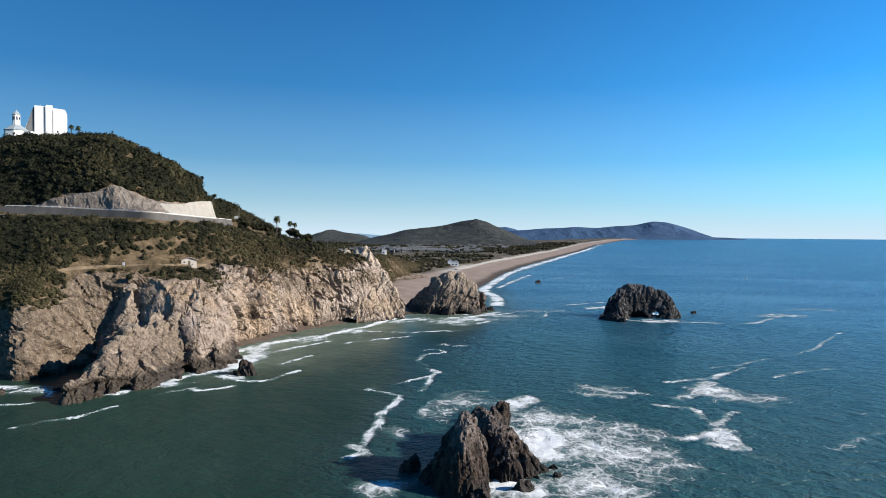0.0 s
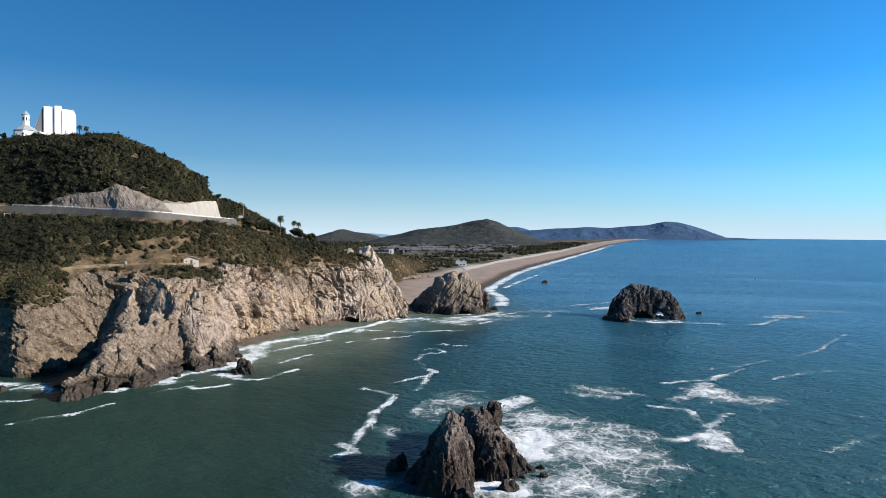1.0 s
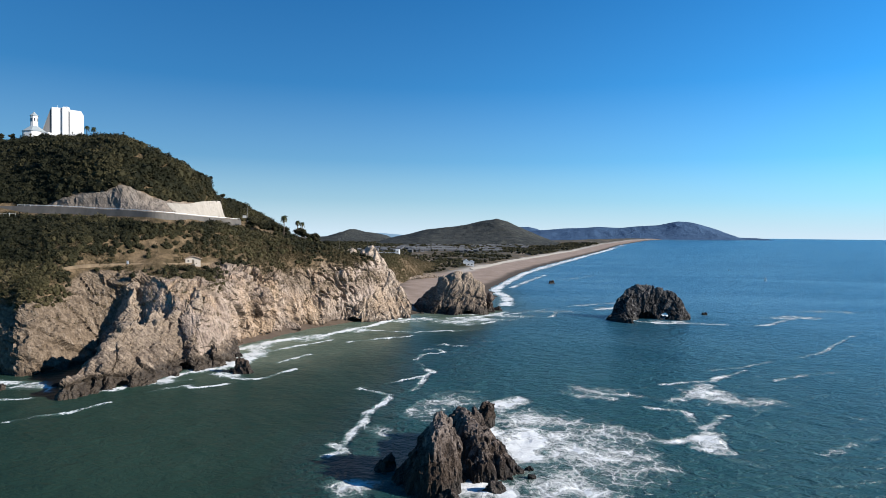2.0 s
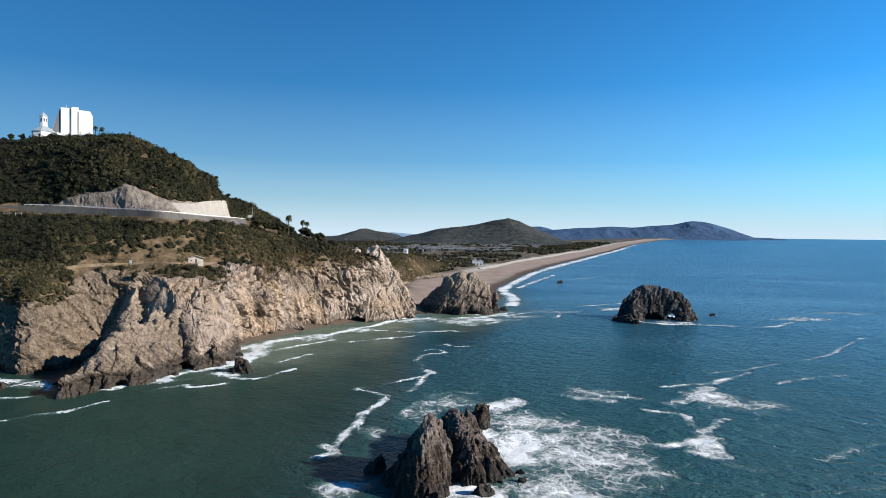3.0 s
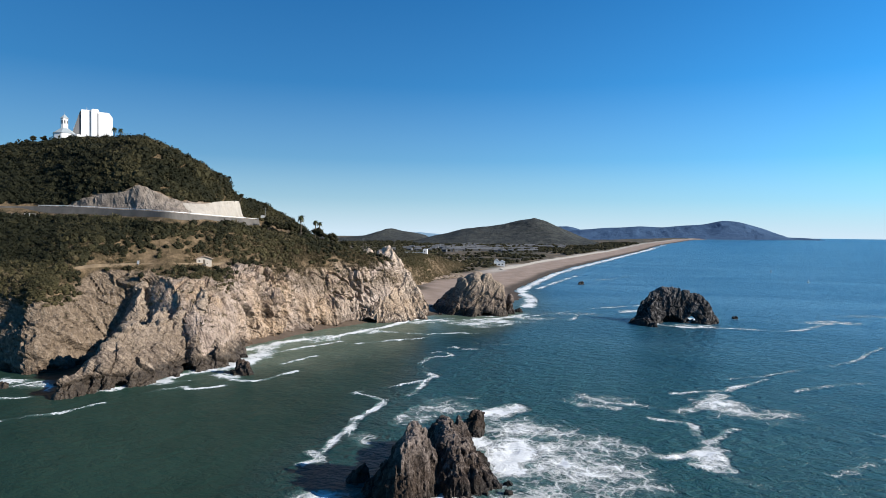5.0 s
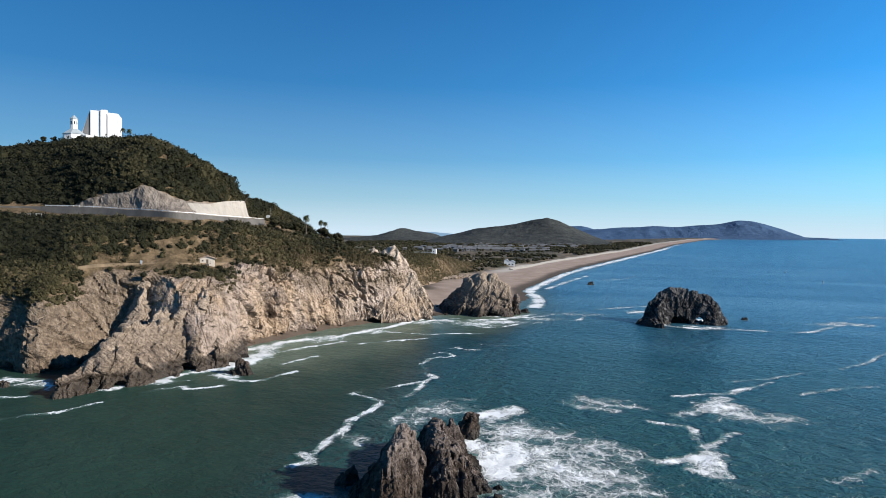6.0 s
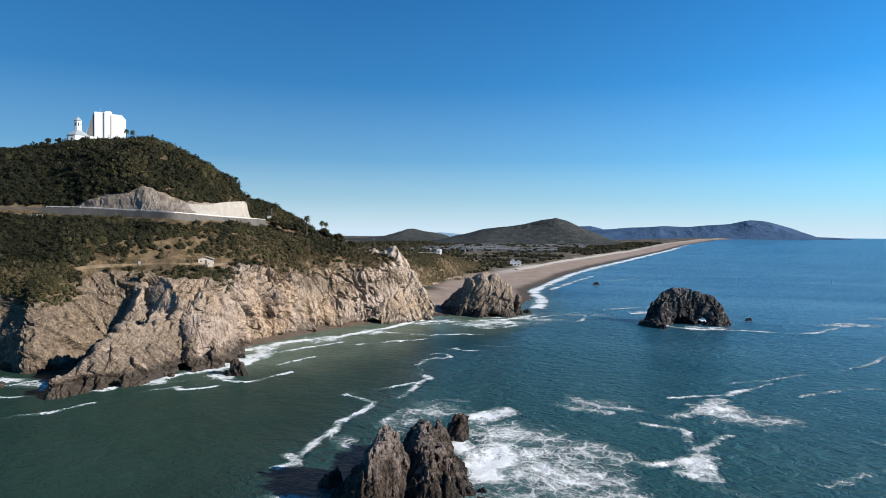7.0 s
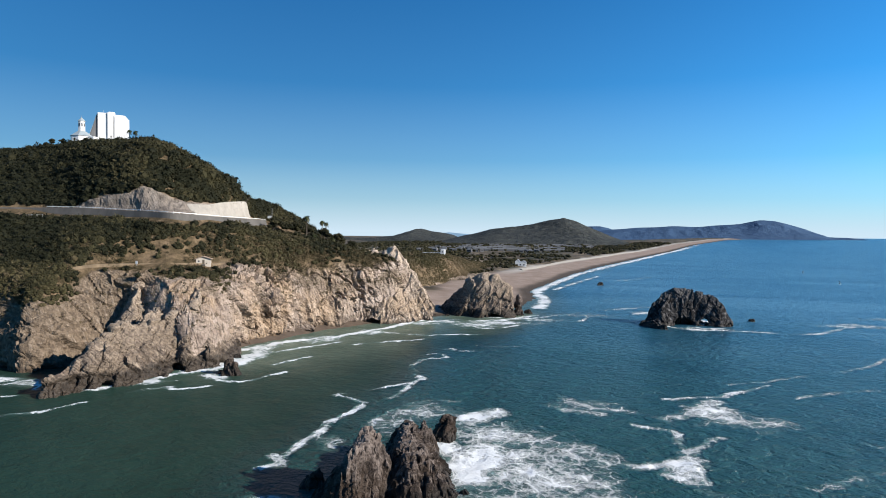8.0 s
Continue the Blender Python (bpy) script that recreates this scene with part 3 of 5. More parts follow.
def sea():
    xs = spaced([(-4900, -400, 420, 40), (-400, -150, 30, 2.0), (-150, 160, 1.1, 1.1), (160, 420, 1.3, 12), (420, 4900, 12, 380)])
    ys = spaced([(-900, 40, 90, 6), (40, 100, 4, 1.1), (100, 300, 1.1, 1.2), (300, 480, 1.2, 2.2), (480, 1000, 2.4, 9), (1000, 4930, 10, 120)])
    X, Y = np.meshgrid(xs, ys)
    x, y = X.ravel(), Y.ravel()
    p = np.stack([x, y, 0 * x], 1)
    near = step(700, 300, np.hypot(x - 20, y - 150))
    turn = np.stack([x * 0.88 + y * 0.47, (y * 0.88 - x * 0.47) * 0.65, 0 * x], 1)
    z = near * (0.2 * fbm(turn, 7.0, 3, seed=2) + 0.12 * fbm(turn, 24.0, 2, seed=5))
    warp = 1.5 * fbm(p, 8.0, 4, 0.6, seed=4), 1.5 * fbm(p, 8.0, 4, 0.6, seed=6)
    wx, wy = x + 1.3 * warp[0], y + 1.6 * warp[1]
    foam = np.zeros(len(x))
    for width, strength, way in FOAM_LINES:
        d = line_dist(wx, wy, way)
        foam = np.maximum(foam, strength * np.clip(1.2 - d / width, 0, 1) ** 0.8)
    foam *= np.clip(0.86 + 1.1 * fbm(p, 11.0, 4, 0.6, seed=41), 0.5, 1.1)
    for cx, cy, rx, ry, strength in FOAM_PATCHES:
        d = np.hypot((x + 4 * warp[0] - cx) / rx, (y + 4 * warp[1] - cy) / ry)
        foam = np.maximum(foam, strength * np.clip(1.25 - d, 0, 1) ** 0.7)
    foam *= 1 + 0.45 * fbm(p, 5.0, 3, seed=8)
    z += 0.35 * np.clip(foam, 0, 1.2) * (0.5 + fbm(p, 2.5, 2, seed=3))
    cove = np.interp(y, [60, 138, 178, 205, 250, 275, 330, 395, 500], [-22, -22, -15, -10, -8, 5, 20, 40, 44]) - x
    murk = step(-14, 16, cove + 6 * fbm(p, 18, 3, seed=11))
    sandy = step(66, 5, line_dist(x, y, [(-86, 246), (-62, 296), (-38, 342), (-10, 366), (14, 372)]) + 14 * fbm(p, 25, 3, seed=14)) * 0.9
    sandy = np.maximum(sandy, 0.5 * step(26, 4, line_dist(x, y, [(34, 420), (34, 548), (75, 750), (200, 1190)])))
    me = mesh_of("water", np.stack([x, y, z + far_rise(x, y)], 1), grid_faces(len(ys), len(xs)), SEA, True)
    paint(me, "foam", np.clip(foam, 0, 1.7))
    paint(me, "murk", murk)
    # grows with distance; drives the painted sky blue and the gloss
    paint(me, "far_sky", step(120, 640, np.hypot(x, y) + 0.5 * np.clip(x - 40, 0, 200)))
    paint(me, "sandy", sandy * (1 - 0.5 * step(20, 45, x)))
    return tagged(new("water", me), "teal sea with foam lines and lacy white surf", "sea", kind="structure")


sea()


# ---- plain and beach ----
def plain_height(x, y):
    d = shore_x(y) - x
    d = d / np.sqrt(1 + np.clip((y - 600) / 1500, 0, 1) * 0.4)
    z = np.interp(d, [-60, 0, 12, 45, 70, 90, 400], [-3, 0, 1.2, 3.6, 5.2, 6.5, 7.5])
    return z, d


def land():
    xs = spaced([(-4500, -900, 300, 60), (-900, -130, 50, 5), (-130, 260, 2.6, 3.2), (260, 900, 4, 9), (900, 2600, 10, 120)])
    ys = spaced([(366, 700, 2.2, 4), (700, 1400, 4, 10), (1400, 4800, 11, 70)])
    X, Y = np.meshgrid(xs, ys)
    x, y = X.ravel(), Y.ravel()
    p = np.stack([x, y, 0 * x], 1)
    z, d = plain_height(x, y)
    inland = step(66, 82, d + 9 * fbm(p, 35, 3, seed=1) + np.interp(y, [600, 900], [0, 10]))
    z = z + inland * (2.5 * fbm(p, 60, 4, seed=3) + 1.2 * fbm(p, 9, 3, seed=9)) + (1 - inland) * 0.3 * fbm(p, 12, 3, seed=4)
    me = mesh_of("ground", np.stack([x, y, z + far_rise(x, y)], 1), grid_faces(len(ys), len(xs)), LAND, True)
    paint(me, "inland", inland)
    paint(me, "wet", step(16, 6, d + 3 * fbm(p, 20, 3, seed=6)))
    paint(me, "dry", 0.9 * step(46, 56, d + 3 * fbm(p, 30, 2, seed=7)) * step(650, 760, y))
    return tagged(new("ground", me), "brown sand beach and flat scrub plain behind it", "ground", kind="structure")


land()


# ---- headland ----
# Sections of the headland from its seaward foot up to the crest: foot, low cliff, mid cliff, lip, terrace,
# upper slope, road's outer edge, road's inner edge, top of the cut, hillside, crest, back.
SECTIONS = []


def section(*points):
    SECTIONS.append(points)


section((-300, 190, 0), (-302, 196, 9), (-306, 202, 18), (-312, 210, 27), (-318, 222, 35), (-322, 240, 45), (-328, 256, 54), (-332, 269, 58), (-338, 281, 62), (-352, 318, 78), (-380, 390, 98), (-400, 450, 100))
section((-215, 186, 0), (-218, 191, 9), (-222, 197, 18), (-226, 204, 27), (-232, 215, 35), (-238, 236, 45.8), (-246, 257, 55.7), (-252, 271, 58), (-256, 281, 62), (-275, 318, 76), (-310, 378, 97), (-340, 440, 100))
section((-158, 201, 0), (-160, 205, 9), (-163, 210, 19), (-166, 216, 28), (-171, 225, 34), (-176, 245, 44.3), (-193, 273, 55.7), (-196, 285, 58), (-199, 289, 62.6), (-226, 312, 74), (-262, 362, 96.5), (-290, 430, 102))
section((-136, 194, 0), (-138.5, 198, 9), (-142, 206, 17), (-146, 214, 26), (-151, 223, 32), (-162, 243, 44.8), (-180, 273.5, 55.5), (-182, 285, 57.6), (-184, 289, 64.6), (-207, 312, 80), (-234, 352, 97.5), (-258, 410, 105))
section((-126, 216, 0), (-129.5, 220, 8), (-133, 224, 18), (-137, 229, 28), (-141, 231, 34), (-147, 243, 45.8), (-158, 272.5, 54.7), (-160, 284.5, 57.2), (-162, 289, 67), (-180, 305, 81.5), (-198, 338, 94.5), (-225, 400, 106))
section((-115, 223, 0), (-117, 226, 9), (-119, 230, 20), (-122, 235, 29), (-127.5, 244, 34.3), (-134, 255, 44.8), (-143, 270.5, 54), (-147, 282.5, 56.6), (-153, 290, 68), (-166, 303, 81), (-178, 328, 95), (-205, 400, 99))
section((-97, 213, 0), (-99, 217, 8), (-102, 222, 17), (-108, 232, 28), (-117, 250, 34.2), (-124, 262, 44.8), (-128, 269.5, 53), (-136, 283, 56), (-142, 297, 63), (-151.5, 307, 75), (-160, 328, 88), (-182, 400, 85))
section((-86, 211, 0), (-87, 213.5, 7), (-91, 219, 17), (-101, 239, 29), (-111.5, 263, 33.7), (-117, 275, 44.8), (-121.5, 284, 52.5), (-131, 297, 55.5), (-136.5, 306, 62), (-142, 318, 73), (-147, 331, 82), (-167, 400, 73))
section((-84, 225, 0), (-83, 227, 8), (-86, 231, 18), (-93, 246, 26), (-106.5, 270, 33.4), (-111, 289, 46.8), (-121, 305, 52.3), (-131, 312, 55.2), (-134, 326, 62.5), (-137, 335, 70.5), (-140.5, 345, 75), (-157, 400, 66))
section((-91, 257, 0), (-89, 260, 7), (-88, 266, 17), (-93, 278, 27), (-100, 290, 36), (-106, 306, 45), (-119.8, 328, 50.3), (-130, 334, 54.8), (-133, 346, 62.5), (-135.5, 353, 65), (-140, 363, 65.5), (-152, 410, 62))
section((-86, 272, 0), (-84, 275, 8), (-83.5, 281, 17), (-88, 287, 26), (-92, 299, 35), (-99, 319, 44), (-118.5, 350, 49.6), (-128, 358, 54), (-131, 362, 57), (-132, 368, 60), (-136, 380, 64), (-145, 420, 63))
section((-76, 300, 0), (-73.5, 301, 7), (-76, 305, 18), (-79, 308, 27), (-82, 312, 35), (-86, 322, 42), (-106, 356, 45), (-114, 375, 49.5), (-121, 382, 51), (-126, 390, 56), (-130, 400, 58), (-140, 430, 56))
section((-66, 319, 0), (-62.5, 319, 8), (-62, 320, 18), (-63, 322, 27), (-67, 326, 35.5), (-74, 338, 40), (-90, 360, 42), (-104, 384, 44), (-112, 396, 48), (-118, 405, 50), (-122, 415, 51.5), (-132, 440, 45))
section((-54, 337, 0), (-50, 336, 8), (-48.5, 337, 18), (-49.5, 339, 28), (-54, 343, 34), (-64, 353, 36), (-80, 373, 37), (-94, 396, 39), (-102, 408, 39), (-108, 416, 42), (-113, 425, 42), (-125, 450, 38))
section((-40, 356, 0), (-36.5, 354.5, 8), (-36.5, 353, 18), (-40, 352, 26.5), (-45.5, 351, 32), (-54, 362, 33), (-70, 386, 32), (-84, 406, 33), (-94, 419, 34), (-101, 427, 34), (-106, 436, 34), (-118, 460, 33))
section((-35, 366, 0), (-37, 363.5, 9), (-41, 361, 18), (-45, 360, 26), (-51, 362, 28), (-59, 374, 27), (-68, 393, 27), (-80, 413, 29), (-88, 429, 30), (-95, 437, 30), (-101, 446, 30), (-112, 470, 30))
section((-50, 386, 2), (-53, 385, 8), (-56, 385, 14), (-58, 386, 18), (-61, 389, 21), (-66, 397, 23), (-73, 411, 25), (-80, 426, 26), (-86, 441, 27), (-91, 451, 27), (-97, 461, 27), (-108, 486, 28))
section((-60, 430, 4), (-63, 432, 8), (-66, 434, 13), (-68, 436, 17), (-71, 440, 20), (-75, 446, 22), (-80, 455, 24), (-85, 465, 26), (-89, 475, 26), (-94, 485, 26), (-99, 495, 27), (-110, 520, 27))
section((-50, 516, 5), (-54, 518, 9), (-57, 520, 13), (-60, 523, 17), (-64, 526, 20), (-68, 530, 23), (-72, 535, 24), (-77, 541, 24), (-82, 548, 24), (-88, 556, 24), (-94, 565, 24), (-110, 590, 24))
section((-38, 608, 5), (-42, 611, 8), (-46, 614, 12), (-49, 617, 16), (-53, 620, 20), (-57, 624, 23), (-62, 630, 24), (-68, 637, 24), (-74, 644, 24), (-81, 652, 24), (-88, 660, 24), (-110, 690, 24))
section((-28, 700, 6), (-32, 703, 8), (-36, 706, 10), (-40, 709, 13), (-45, 713, 15), (-52, 718, 17), (-58, 724, 18), (-65, 731, 18), (-72, 738, 18), (-80, 746, 17), (-88, 754, 16), (-112, 780, 15))
section((-20, 800, 5), (-25, 803, 7), (-30, 806, 8), (-35, 809, 8.5), (-40, 812, 9), (-48, 817, 9), (-56, 823, 9), (-64, 830, 9), (-72, 837, 9), (-80, 845, 8), (-90, 854, 7), (-120, 880, 4))
# where each section line lies on the loft, and how finely each run is cut
RUNS = [14, 22, 22, 20, 18, 14, 12, 10, 12, 14, 14, 8]
STATION_CUTS = [10, 16, 14, 26, 26, 26, 26, 34, 40, 34, 44, 38, 38, 38, 34, 30, 18, 18, 14, 10, 8]


def glide(pts, cuts):
    """Catmull-Rom through pts (K, ..., 3) with so many cuts in each run."""
    pts = np.asarray(pts, float)
    ext = np.concatenate([2 * pts[:1] - pts[1:2], pts, 2 * pts[-1:] - pts[-2:-1]])
    out = []
    for k, n in enumerate(cuts):
        a, b, c, d = ext[k:k + 4]
        t = (np.arange(n) / n).reshape((-1,) + (1,) * (pts.ndim - 1))
        out.append(0.5 * (2 * b + (c - a) * t + (2 * a - 5 * b + 4 * c - d) * t ** 2 + (3 * b - a - 3 * c + d) * t ** 3))
    out.append(pts[-1:])
    return np.concatenate(out)


sec = np.array(SECTIONS, float)
under = sec[:, :1] + (sec[:, :1] - sec[:, 3:4]) * (0.25, 0.25, 0) - (0, 0, 4)
sec = np.concatenate([under, sec], 1)
loft = glide(sec, STATION_CUTS)                                # stations first
loft = glide(loft.transpose(1, 0, 2), RUNS).transpose(1, 0, 2)  # then up the section
NS, NU = loft.shape[:2]
row_of = np.concatenate([k + np.arange(n) / n for k, n in enumerate(RUNS)] + [[12.0]])   # 1 foot, 4 lip, 5 terrace, 7-8 road, 9 cut top, 11 crest
sta_of = np.concatenate([k + np.arange(n) / n for k, n in enumerate(STATION_CUTS)] + [[21.0]])
HV = loft.reshape(-1, 3)
HF = grid_faces(NS, NU)
HU, HS = np.tile(row_of, NS), np.repeat(sta_of, NU)
HN = vert_normals(HV, HF)
if HN[:, 2].mean() < 0:
    HF, HN = HF[:, ::-1], -HN


def headland():
    v, n = HV, HN
    lip = 4.1 + 0.8 * fbm(v, 14, 4, seed=2) - 1.0 * step(4.6, 3.2, HS)
    lip = lip + np.interp(HS, [9, 10, 11, 12.4, 13.5, 14.5, 15.5, 16.2], [0.25, 0.45, 0.4, 0.15, 0.6, 1.2, 0.6, -3])
    soil = step(-0.35, 0.35, HU - lip)
    rock = 1 - soil
    road = step(6.86, 7.0, HU) * step(8.12, 8.0, HU) * step(11.6, 11.2, HS)
    scar_on = np.interp(HS, [1.9, 2.3, 3.0, 3.8, 4.4, 5.2, 6.2, 7.4, 8.6, 9.2, 9.6], [0, 0.45, 0.75, 0.86, 0.95, 0.98, 1, 0.9, 0.92, 0.95, 0])
    top = 8 + scar_on * 1.02 + 0.08 * fbm(v, 7, 3, seed=12)
    scar = step(7.97, 8.03, HU) * step(0.05, -0.05, HU - top) * (scar_on > 0.05)
    earthy = rock * step(6.0, 4.8, HS + 0.8 * fbm(v, 12, 3, seed=21)) * step(0.9, 1.4, HU)
    earthy = np.maximum(earthy, 0.8 * rock * step(0.05, 0.3, fbm(v, 16, 3, seed=22)) * step(2.6, 3.6, HU))
    # big buttresses and gullies, then slabs, cracks and chips
    s = v + np.stack([v[:, 2] * 0.5, v[:, 2] * 0.2, 0 * v[:, 2]], 1)
    far = step(15.2, 16.2, HS)
    push = rock * (1 - far) * (1 - 0.5 * earthy) * (2.6 * fbm(v * (1, 1, 0.3), 18, 2, seed=3, ridge=True) - 0.9)
    t = s @ np.array(Euler((0.35, 0.6, 0.3)).to_matrix())
    a, ja = facets(t * (1, 0.7, 0.3), 9.0, 1)
    b, jb = facets(t * (1, 0.7, 0.35), 3.6, 2)
    c, jc = facets(t * (1, 0.8, 0.4), 1.4, 3)
    calm = (1 - 0.65 * earthy) * (1 - 0.35 * step(9.5, 11.5, HS))
    push += rock * calm * (2.8 * a - 0.5 * step(0.05, 0, ja) + (1.0 * b - 0.3 * step(0.06, 0, jb)))
    push += rock * (0.5 + 0.5 * calm) * 0.8 * facets(v * (1, 1, 0.15) + 0.12 * v[:, 2:3], 2.6, 4)[0]
    push += (0.15 + 0.85 * rock) * (0.2 * c + 0.16 * fbm(t * (1, 1, 0.3), 1.4, 3, seed=7, ridge=True))
    cleft = np.abs(fbm(v * (1, 1, 0.22) + (0.4 * v[:, 2:3]), 13, 3, seed=17))
    push -= rock * (1 - 0.5 * earthy) * (1 - far) * 2.6 * step(0.06, 0.0, cleft)
    push *= 1 - 0.6 * step(5.0, 5.6, HS) * step(8.8, 8.0, HS)
    push += soil * 1.2 * fbm(v, 11, 3, seed=5)
    push *= np.where(road > 0.02, 0.0, 1.0) * np.where(HU < 0.5, 0.2, 1)
    push = push * (1 - scar) + scar * (0.9 * fbm(v * (1, 1, 0.5), 4.0, 4, seed=6, ridge=True))
    push *= step(21, 20, HS) * np.where(far > 0.5, 0.6, 1)
    w = v + n * push[:, None]
    # the slope falls away below the retaining wall
    w[:, 2] -= 1.3 * step(5.9, 6.5, HU) * step(7.3, 7.1, HU) * step(9.0, 7.5, HS) * step(1.0, 2.0, HS)
    me = mesh_of("headland", w, HF, HEAD)
    paint(me, "soil", soil * (1 - scar))
    paint(me, "scar", scar)
    paint(me, "earthy", earthy)
    paint(me, "pale", rock * step(11.2, 13.2, HS) * step(15.4, 14.6, HS))
    tagged(new("headland", me), "rocky headland with tan cliffs under a scrub-covered hill", "headland", kind="structure")
    return w, soil, scar, road, rock


HW, SOIL, SCAR, ROAD, ROCKY = headland()


def on_loft(station, row):
    """The place on the loft at a station and a row."""
    si = int(np.argmin(np.abs(sta_of - station)))
    ui = int(np.argmin(np.abs(row_of - row)))
    return loft[si, ui]


def ribbon(name, left, right, material, thick=0.0):
    """A strip between two lines; with a thickness it is closed below."""
    left, right = np.asarray(left, float), np.asarray(right, float)
    n = len(left)
    if not thick:
        return mesh_of(name, np.concatenate([left, right]), [[k, k + 1, n + k + 1, n + k] for k in range(n - 1)], material)
    low_l, low_r = left - (0, 0, thick), right - (0, 0, thick)
    v = np.concatenate([left, right, low_r, low_l])
    f = []
    for k in range(n - 1):
        for a, b in ((0, 1), (1, 2), (2, 3), (3, 0)):
            f.append([a * n + k, a * n + k + 1, b * n + k + 1, b * n + k])
    f += [[0, n, 2 * n, 3 * n], [n - 1, 4 * n - 1, 3 * n - 1, 2 * n - 1]]
    return mesh_of(name, v, f, material)


# ---- the narrow beach under the cliff ----
def cove_beach():
    a = np.array([sec[k][1] for k in (8, 9, 10, 11, 12, 13, 14, 15)]) * (1, 1, 0)
    a = np.concatenate([a, [(-38, 384, 0)]])
    line = glide(a, [14] * 8)
    inner, outer = line + (-5, 4, 3.2), line + (5.0, -4.2, -0.7)
    inner, outer = inner[13:], outer[13:]
    rows = [inner + (outer - inner) * t for t in np.linspace(0, 1, 10)]
    v = np.concatenate(rows)
    v[:, 2] += 0.35 * fbm(v, 5, 3, seed=3)
    f = grid_faces(10, len(inner))
    me = mesh_of("beach", v, f[:, ::-1], SAND_DARK, True)
    tagged(new("beach", me), "narrow dark wet sand beach below the cliff", "beach", kind="structure")


cove_beach()


# ---- rocks ----
def rock_thing(name, label, me, category="rock", group=""):
    ob = new(name, me)
    return tagged(ob, label, category, group)


def near_stack():
    def field(p):
        # the pale fin, its outer ribs, then the broad dark main mass with its buttresses
        f = crest(p, [(1.6, 124.5, 9.5), (1.5, 122.8, 12.0), (1.1, 119.5, 10.8), (0.8, 115.5, 10.0), (0.6, 113.4, 9.0), (1.8, 110.8, 3.8), (2.6, 108.4, -2)], 3.0, 2.6, 1.8)
        f = np.minimum(f, crest(p, [(-0.2, 121, 7.6), (-3.0, 119.5, 5.2), (-5.6, 118, 2.0), (-8.0, 117, -1.5)], 1.5, 2.0, 1.0))
        f = np.minimum(f, crest(p, [(-1, 115, 6.0), (-2.6, 112.5, 2.6), (-3.4, 110.6, -1.5)], 2.0, 2.0, 1.0))
        f = np.minimum(f, crest(p, [(2.6, 117.5, 6.6), (3.8, 114.5, 3.4), (4.6, 112.0, -1.5)], 3.0, 2.6, 0.8))
        g = crest(p, [(4.8, 142.5, 4.2), (5.4, 140.4, 6.4), (6.2, 136.5, 7.2), (6.8, 132, 8.0), (7.6, 127, 7.6), (9.0, 122, 5.6), (10.0, 118.2, 2.6), (10.4, 115.6, -1.5)], 1.5, 1.9, 1.8)
        g = np.minimum(g, crest(p, [(7.0, 131, 8.2), (10.8, 127, 6.4), (14.4, 124, 4.0), (18.2, 121.2, -1.2)], 1.5, 1.4, 0.6))
        g = np.minimum(g, crest(p, [(10, 125.5, 5.6), (13.2, 120.5, 3.0), (14.8, 116.6, -1.2)], 1.8, 1.8, 0.5))
        g = np.minimum(g, crest(p, [(6.8, 136, 7.4), (12.2, 132.5, 3.6), (16.4, 129, -1.2)], 1.6, 1.6, 0.5))
        g = np.minimum(g, crest(p, [(8.4, 143, 5.4), (8.8, 141, 6.6), (9.6, 138, 5.0), (11, 135, 1)], 2.8, 2.8, 0.6))
        return blend(f, g, 0.5)
    me = rock_mesh("jagged_rock", field, (-13, 103, -2.2), (24, 150, 14), 0.23, ROCK_DARK, 1, 0.5, 0.6, (2.8, 0.45), (1.1, 0.2), 0.55, (-0.16, 0.14, 0.4), 0.2)
    rock_thing("jagged_rock", "dark brown jagged rock with a pale fin standing in surf", me)


def small_rock(name, label, x, y, r, height, material, seed, squash=(1, 1), res=0.35, group=""):
    def field(p):
        f = spire(p, (x, y, -1.5), (x + 0.15 * r, y + 0.1 * r, height - 0.45 * r), r, 0.45 * r, squash)
        return blend(f, spire(p, (x - 0.5 * r, y, -1.5), (x - 0.45 * r, y, height * 0.35), 0.7 * r, 0.3 * r, squash), 0.5)
    e = r * 1.5 * max(squash) + 1.2
    me = rock_mesh(name, field, (x - e, y - e, -1.6), (x + e, y + e, height + 2), min(res, 0.12 * r), material, seed, 0.12 * r, 0.16 * r, (0.8 * r, 0.26 * r), (0.35 * r, 0.1 * r), 0.05 * r, (0.2, 0.3, seed), 0.4)
    rock_thing(name, label, me, "rock", group)


